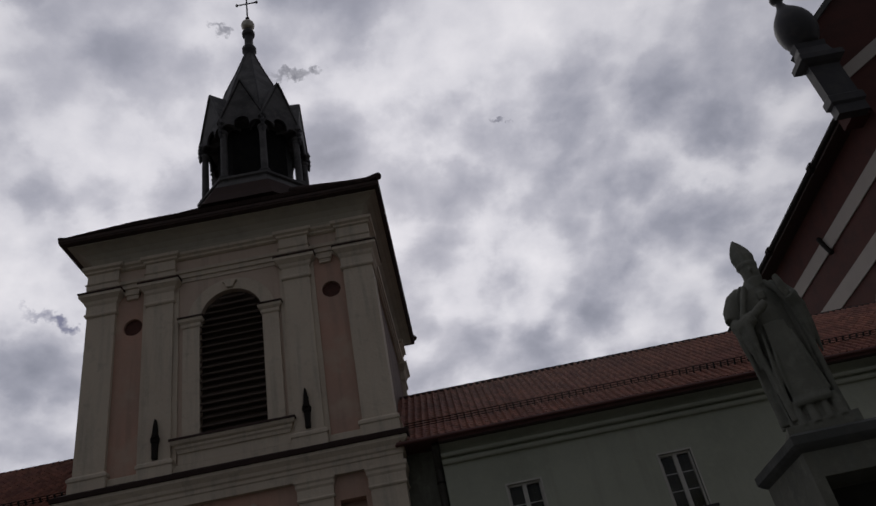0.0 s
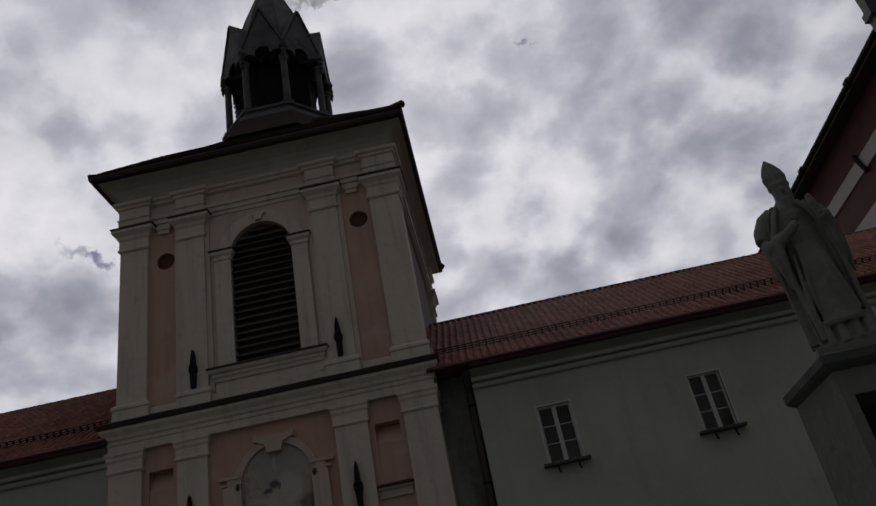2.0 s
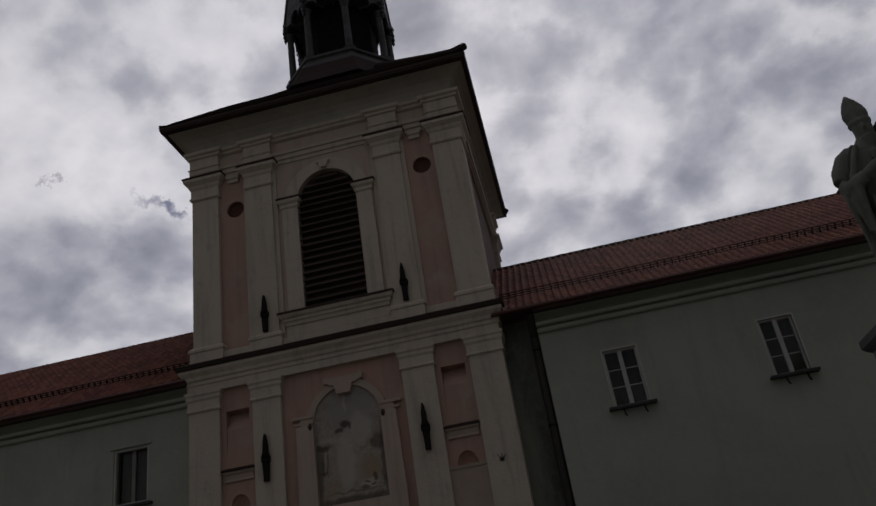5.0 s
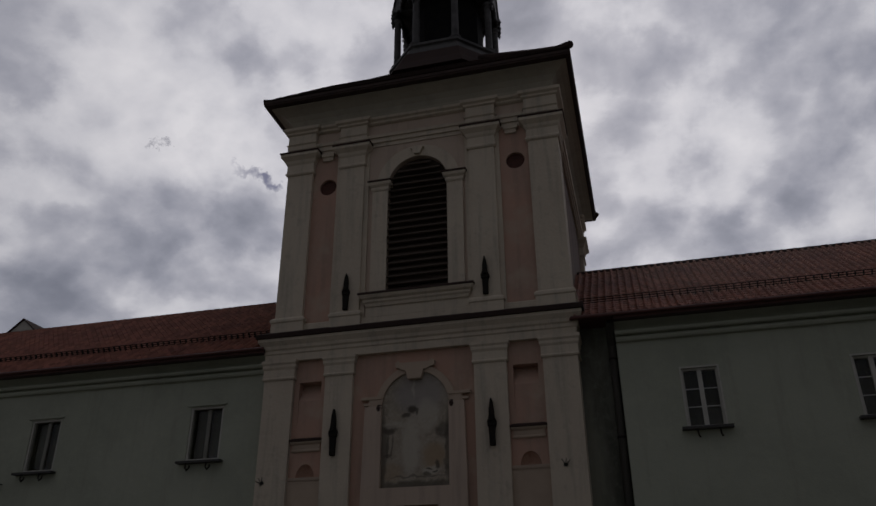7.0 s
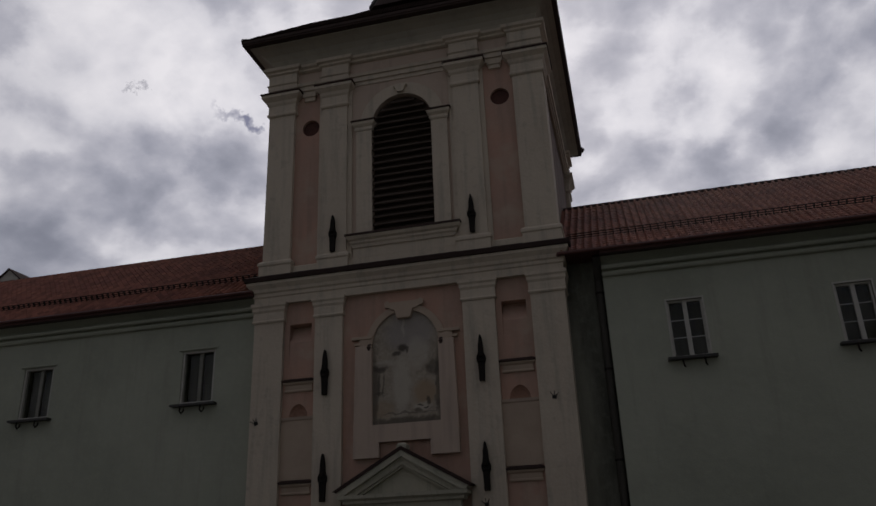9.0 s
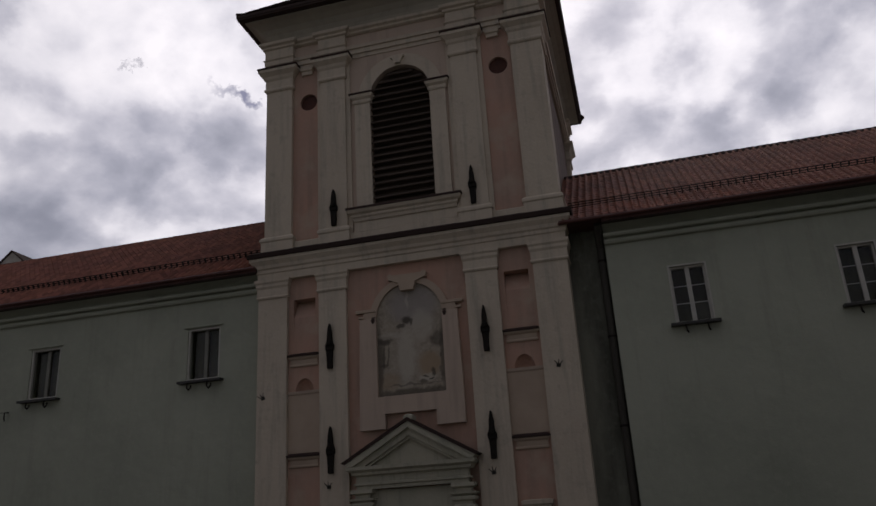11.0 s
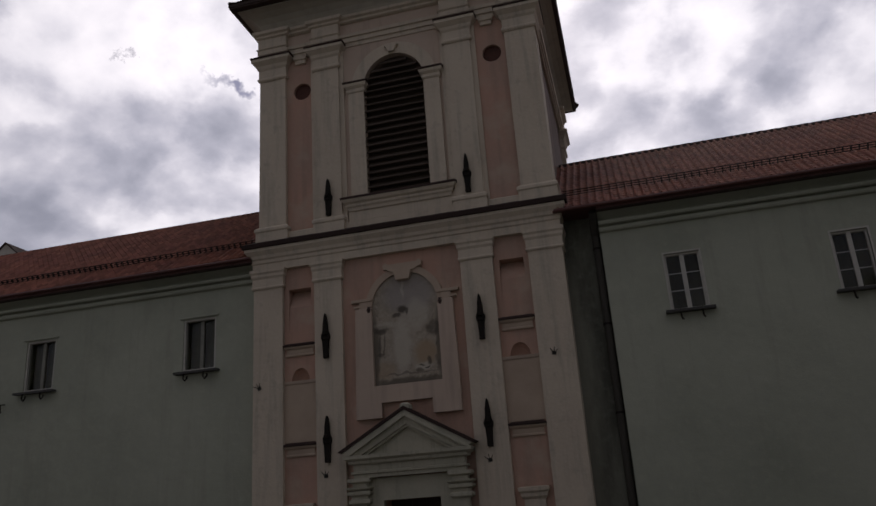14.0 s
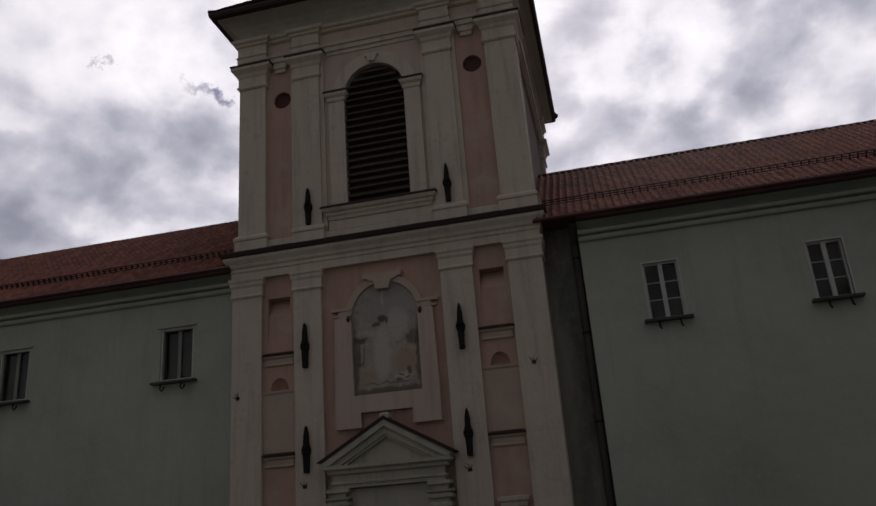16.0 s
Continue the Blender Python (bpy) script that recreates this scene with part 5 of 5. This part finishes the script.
pier = cpart("corner_pier", ring(bmesh.new(), (15.62, 16.75, GY - 0.40, GY - 0.02), ((0.0, 18.1), (0.0, 18.5), (0.08, 18.6), (0.08, 18.9), (0.0, 19.0), (0.0, 20.5), (0.12, 20.58), (0.26, 20.72), (0.26, 20.95), (0.08, 21.1), (0.0, 21.5), (0.04, 21.75))), lead_dark, "dark stepped corner pier")
bulb = lathe(bmesh.new(), [(r * 0.94, z + 0.50) for r, z in ((0.42, 21.26), (0.50, 21.42), (0.64, 21.62), (0.76, 21.92), (0.81, 22.25), (0.78, 22.58), (0.68, 22.88), (0.52, 23.16), (0.36, 23.38), (0.24, 23.58),
              (0.17, 23.76), (0.15, 23.90), (0.17, 23.96), (0.25, 24.04), (0.28, 24.18), (0.24, 24.32), (0.14, 24.42), (0.05, 25.0))], 28, 16.28, GY - 0.1)
for f in bulb.faces:
    f.smooth = True
cpart("bulb_finial", bulb, lead_dark, "dark bulbous metal finial")
cpart("strut", tube(bmesh.new(), [(CX - 0.10, 27.3, 16.35), (CX - 0.12, 27.5, 16.9), (CX - 0.14, 27.6, 17.3)], 0.10, 8), iron)
aw = bmesh.new()
for i in range(12):
    t0, t1 = math.pi * i / 12, math.pi * (i + 1) / 12
    q = [(25.6 + r * math.cos(t), 12.6 + r * math.sin(t)) for r, t in ((0.75, t0), (1.15, t0), (1.15, t1), (0.75, t1))]
    lo = [aw.verts.new((CX - 0.10, y, z)) for y, z in q]
    hi = [aw.verts.new((CX + 0.02, y, z)) for y, z in q]
    aw.faces.new(lo), aw.faces.new(hi[::-1])
    for j in range(4):
        aw.faces.new((lo[j], hi[j], hi[(j + 1) % 4], lo[(j + 1) % 4]))
bmesh.ops.remove_doubles(aw, verts=aw.verts, dist=1e-4)
cpart("window_arch", aw, band_white, "white arch over a church window")

# ---- pedestal and statue ----
SX0, SX1, SY0, SY1, SZ = 3.60, 6.6, 8.08, 9.35, 3.80
ped = thing("statue_pier", "massive grey plastered pier with a dark coping and a deep recess", "pier", ((SX0 + SX1) / 2, SY0, GROUND))
Q0 = Matrix.Translation((-(SX0 + SX1) / 2, -SY0, -GROUND))
pb = wall_with_holes(bmesh.new(), SX0, SX1, SY0, SY0 + 0.7, GROUND, SZ, [(SX0 + 0.12, SX1 - 0.3, 0.6, 3.45)])
part("body", pb, stone, ped, at=Q0)
part("back", boxed(SX0, SX1, SY0 + 0.7, SY1, GROUND, SZ), stone, ped, at=Q0)
part("coping", ring(bmesh.new(), (SX0, SX1, SY0, SY1), ((0.0, SZ - 0.08), (0.05, SZ - 0.04), (0.08, SZ + 0.0), (0.08, SZ + 0.09), (0.02, SZ + 0.13))), stone_dark, ped, "sooty moulded coping", at=Q0)
# near-black sheet stands in for shade deep in the recess
part("recess_lining", boxed(SX0 + 0.1, SX1 - 0.2, SY0 + 0.66, SY0 + 0.695, 0.55, 3.5), hollow_dark, ped, at=Q0)


def loft(bm, rows, n=40, folds=0.0, seed=0.0):
    """Rows of (x, y, z, rx, ry, fold): an upright draped body."""
    loops = []
    for x, y, z, rx, ry, fd in rows:
        lp = []
        for i in range(n):
            t = 2 * math.pi * i / n
            k = 1 + fd * (0.6 * math.sin(t * 9 + seed + z * 0.6) + 0.5 * math.sin(t * 14 + z * 1.3 + 1.0) * (0.5 + 0.5 * math.sin(t * 2 + seed)))
            lp.append(bm.verts.new((x + rx * k * math.cos(t), y + ry * k * math.sin(t), z)))
        loops.append(lp)
    for a, b in zip(loops, loops[1:]):
        for i in range(n):
            bm.faces.new((a[i], a[(i + 1) % n], b[(i + 1) % n], b[i]))
    bm.faces.new(loops[0][::-1])
    bm.faces.new(loops[-1])


def mantle(bm, rows, open_from, open_to, thick, n=64):
    """A cloak that hangs round a body and stays open between two angles: rows of (z, rx, ry, fold)."""
    outer, inner = [], []
    for z, rx, ry, fd in rows:
        lo, li = [], []
        for i in range(n + 1):
            t = radians(open_to + (360 - (open_to - open_from)) * i / n)
            k = fd * (1 - 2 * abs(math.sin(t * 5.5 + 0.5 * math.sin(z * 2.1)))) + 0.4 * fd * math.sin(t * 13 + z)
            lo.append(bm.verts.new(((rx + k) * math.cos(t), (ry + k) * math.sin(t), z)))
            li.append(bm.verts.new(((rx - thick) * math.cos(t), (ry - thick) * math.sin(t), z)))
        outer.append(lo)
        inner.append(li)
    for g in range(len(rows) - 1):
        for i in range(n):
            bm.faces.new((outer[g][i], outer[g][i + 1], outer[g + 1][i + 1], outer[g + 1][i]))
            bm.faces.new((inner[g][i], inner[g + 1][i], inner[g + 1][i + 1], inner[g][i + 1]))
        for i in (0, n):
            bm.faces.new((outer[g][i], outer[g + 1][i], inner[g + 1][i], inner[g][i]))
    for g in (0, len(rows) - 1):
        for i in range(n):
            bm.faces.new((outer[g][i], inner[g][i], inner[g][i + 1], outer[g][i + 1]))


def statue():
    b = bmesh.new()
    box(b, -0.46, 0.50, -0.38, 0.36, 0.0, 0.13)
    # the long robe in sharp vertical folds, let out at the hem
    loft(b, ((0.03, -0.02, 0.11, 0.41, 0.34, 0.07), (0.02, -0.01, 0.35, 0.37, 0.31, 0.09), (0.01, 0, 0.7, 0.345, 0.28, 0.085), (0.0, 0, 1.1, 0.33, 0.26, 0.06),
             (0.0, 0, 1.4, 0.35, 0.25, 0.03), (0.0, 0, 1.62, 0.36, 0.24, 0.0), (0.01, 0, 1.74, 0.31, 0.21, 0.0), (0.04, 0, 1.84, 0.18, 0.15, 0.0), (0.06, 0, 1.92, 0.12, 0.12, 0.0)), 64)
    # the cope: open in front, drawn up over both arms
    mantle(b, ((0.20, 0.455, 0.36, 0.045), (0.55, 0.45, 0.345, 0.05), (0.95, 0.455, 0.33, 0.045), (1.28, 0.475, 0.315, 0.03), (1.50, 0.47, 0.30, 0.015), (1.64, 0.43, 0.275, 0.005), (1.76, 0.33, 0.23, 0.0), (1.84, 0.22, 0.18, 0.0)),
           -138, -44, 0.07)
    # the rolled front edges of the cope
    tube(b, [(-0.13, -0.20, 1.78), (-0.24, -0.27, 1.60), (-0.33, -0.28, 1.42), (-0.36, -0.26, 1.20), (-0.33, -0.28, 0.80), (-0.30, -0.31, 0.42), (-0.29, -0.32, 0.18)], [0.035, 0.04, 0.05, 0.05, 0.045, 0.05, 0.05], 10)
    tube(b, [(0.17, -0.20, 1.78), (0.27, -0.26, 1.62), (0.36, -0.26, 1.40), (0.40, -0.22, 1.05), (0.38, -0.26, 0.60), (0.36, -0.28, 0.18)], [0.035, 0.04, 0.045, 0.045, 0.045, 0.045], 10)
    # shoulders with an overhanging edge above the arms
    tube(b, [(-0.20, -0.02, 1.77), (-0.34, -0.05, 1.68), (-0.44, -0.08, 1.54), (-0.47, -0.10, 1.44)], [0.10, 0.125, 0.135, 0.12], 14)
    tube(b, [(0.24, -0.02, 1.75), (0.36, -0.06, 1.66), (0.44, -0.09, 1.53), (0.45, -0.10, 1.44)], [0.10, 0.12, 0.125, 0.11], 14)
    # wide hanging sleeves, forearms
    tube(b, [(-0.47, -0.12, 1.38), (-0.42, -0.24, 1.30), (-0.20, -0.36, 1.37)], [0.095, 0.105, 0.075], 12)
    for x, y, drop in ((-0.40, -0.26, 0.80), (-0.33, -0.31, 0.92), (-0.46, -0.18, 0.72)):
        tube(b, [(x, y, 1.33), (x * 1.04, y - 0.02, 1.12), (x * 1.0, y, drop)], [0.075, 0.055, 0.015], 10)
    tube(b, [(-0.20, -0.36, 1.38), (-0.06, -0.40, 1.43), (0.02, -0.41, 1.47)], [0.05, 0.06, 0.045], 12)
    tube(b, [(0.45, -0.10, 1.42), (0.45, -0.25, 1.36), (0.38, -0.36, 1.50)], [0.10, 0.105, 0.08], 12)
    for x, y, drop in ((0.43, -0.27, 0.94), (0.48, -0.20, 0.82)):
        tube(b, [(x, y, 1.36), (x * 1.02, y, 1.14), (x, y + 0.02, drop)], [0.08, 0.06, 0.015], 10)
    tube(b, [(0.36, -0.37, 1.49), (0.32, -0.40, 1.63), (0.30, -0.40, 1.74)], [0.045, 0.06, 0.04], 12)
    # the stole that hangs down the front, with a hem and a break in its cloth
    pn = [[b.verts.new((x, y, z)) for x, y in ((-wl, yf), (wr * 0.2, yf - 0.03), (wr, yf), (wr + 0.02, -0.1), (-wl - 0.02, -0.1))]
          for z, wl, wr, yf in ((0.30, 0.21, 0.28, -0.37), (0.34, 0.22, 0.29, -0.385), (0.40, 0.21, 0.27, -0.36), (0.8, 0.18, 0.23, -0.33), (1.26, 0.13, 0.17, -0.30))]
    for lo, hi in zip(pn, pn[1:]):
        for i in range(5):
            b.faces.new((lo[i], lo[(i + 1) % 5], hi[(i + 1) % 5], hi[i]))
    b.faces.new(pn[0][::-1]), b.faces.new(pn[-1])
    # slanting creases across the robe from the bent knee
    for x0, z0, x1, z1 in ((-0.20, 1.16, -0.27, 0.34), (-0.12, 1.10, -0.20, 0.46), (0.20, 1.12, 0.30, 0.40)):
        tube(b, [(x0, -0.29, z0), ((x0 + x1) / 2 - 0.02, -0.345, (z0 + z1) / 2), (x1, -0.35, z1)], [0.02, 0.032, 0.02], 8)
    for x, r in ((-0.22, 0.07), (-0.05, 0.085), (0.14, 0.075), (0.30, 0.08)):
        tube(b, [(x, -0.29, 0.36), (x + 0.01, -0.33, 0.10)], [r * 0.8, r], 10)
    # breast clasp
    box(b, -0.02, 0.10, -0.275, -0.20, 1.56, 1.66)
    # head with brow, beard and mitre
    loft(b, ((0.08, -0.02, 1.80, 0.10, 0.10, 0), (0.08, -0.05, 1.88, 0.125, 0.13, 0), (0.075, -0.05, 1.98, 0.135, 0.145, 0), (0.07, -0.04, 2.08, 0.14, 0.14, 0)), 20)
    loft(b, ((0.07, -0.17, 1.66, 0.03, 0.025, 0), (0.07, -0.17, 1.76, 0.075, 0.055, 0), (0.07, -0.15, 1.87, 0.10, 0.07, 0)), 14)
    tube(b, [(0.07, -0.17, 2.03), (0.07, -0.215, 1.96), (0.07, -0.19, 1.94)], [0.02, 0.026, 0.02], 8)
    tube(b, [(-0.02, -0.15, 2.05), (0.07, -0.185, 2.055), (0.16, -0.15, 2.05)], 0.022, 8)
    loft(b, ((0.07, -0.03, 2.05, 0.155, 0.155, 0), (0.07, -0.03, 2.09, 0.165, 0.16, 0), (0.07, -0.02, 2.10, 0.15, 0.145, 0), (0.065, -0.01, 2.20, 0.175, 0.135, 0), (0.06, 0.0, 2.29, 0.15, 0.105, 0), (0.05, 0.0, 2.38, 0.09, 0.075, 0), (0.04, 0.0, 2.455, 0.018, 0.035, 0)), 24)
    tube(b, [(0.065, -0.15, 2.10), (0.062, -0.14, 2.22), (0.05, -0.09, 2.36)], 0.022, 8)
    for x in (0.0, 0.15):
        tube(b, [(x, 0.12, 2.05), (x, 0.16, 1.88), (x, 0.20, 1.70)], [0.03, 0.04, 0.045], 8)
    ob = new("statue", shape("statue", b, stone))
    md = ob.modifiers.new("remesh", "REMESH")
    md.mode, md.voxel_size, md.use_smooth_shade = "VOXEL", 0.0115, True
    sm = ob.modifiers.new("smooth", "SMOOTH")
    sm.factor, sm.iterations = 0.5, 1
    return tagged(ob, "weathered grey stone statue of a mitred bishop on the pier", "statue")


figure = statue()
figure.matrix_basis = pose(4.08, SY0 + 0.40, SZ + 0.125, 0, 0, -16) @ Matrix.Diagonal((0.80, 0.85, 1.10, 1))
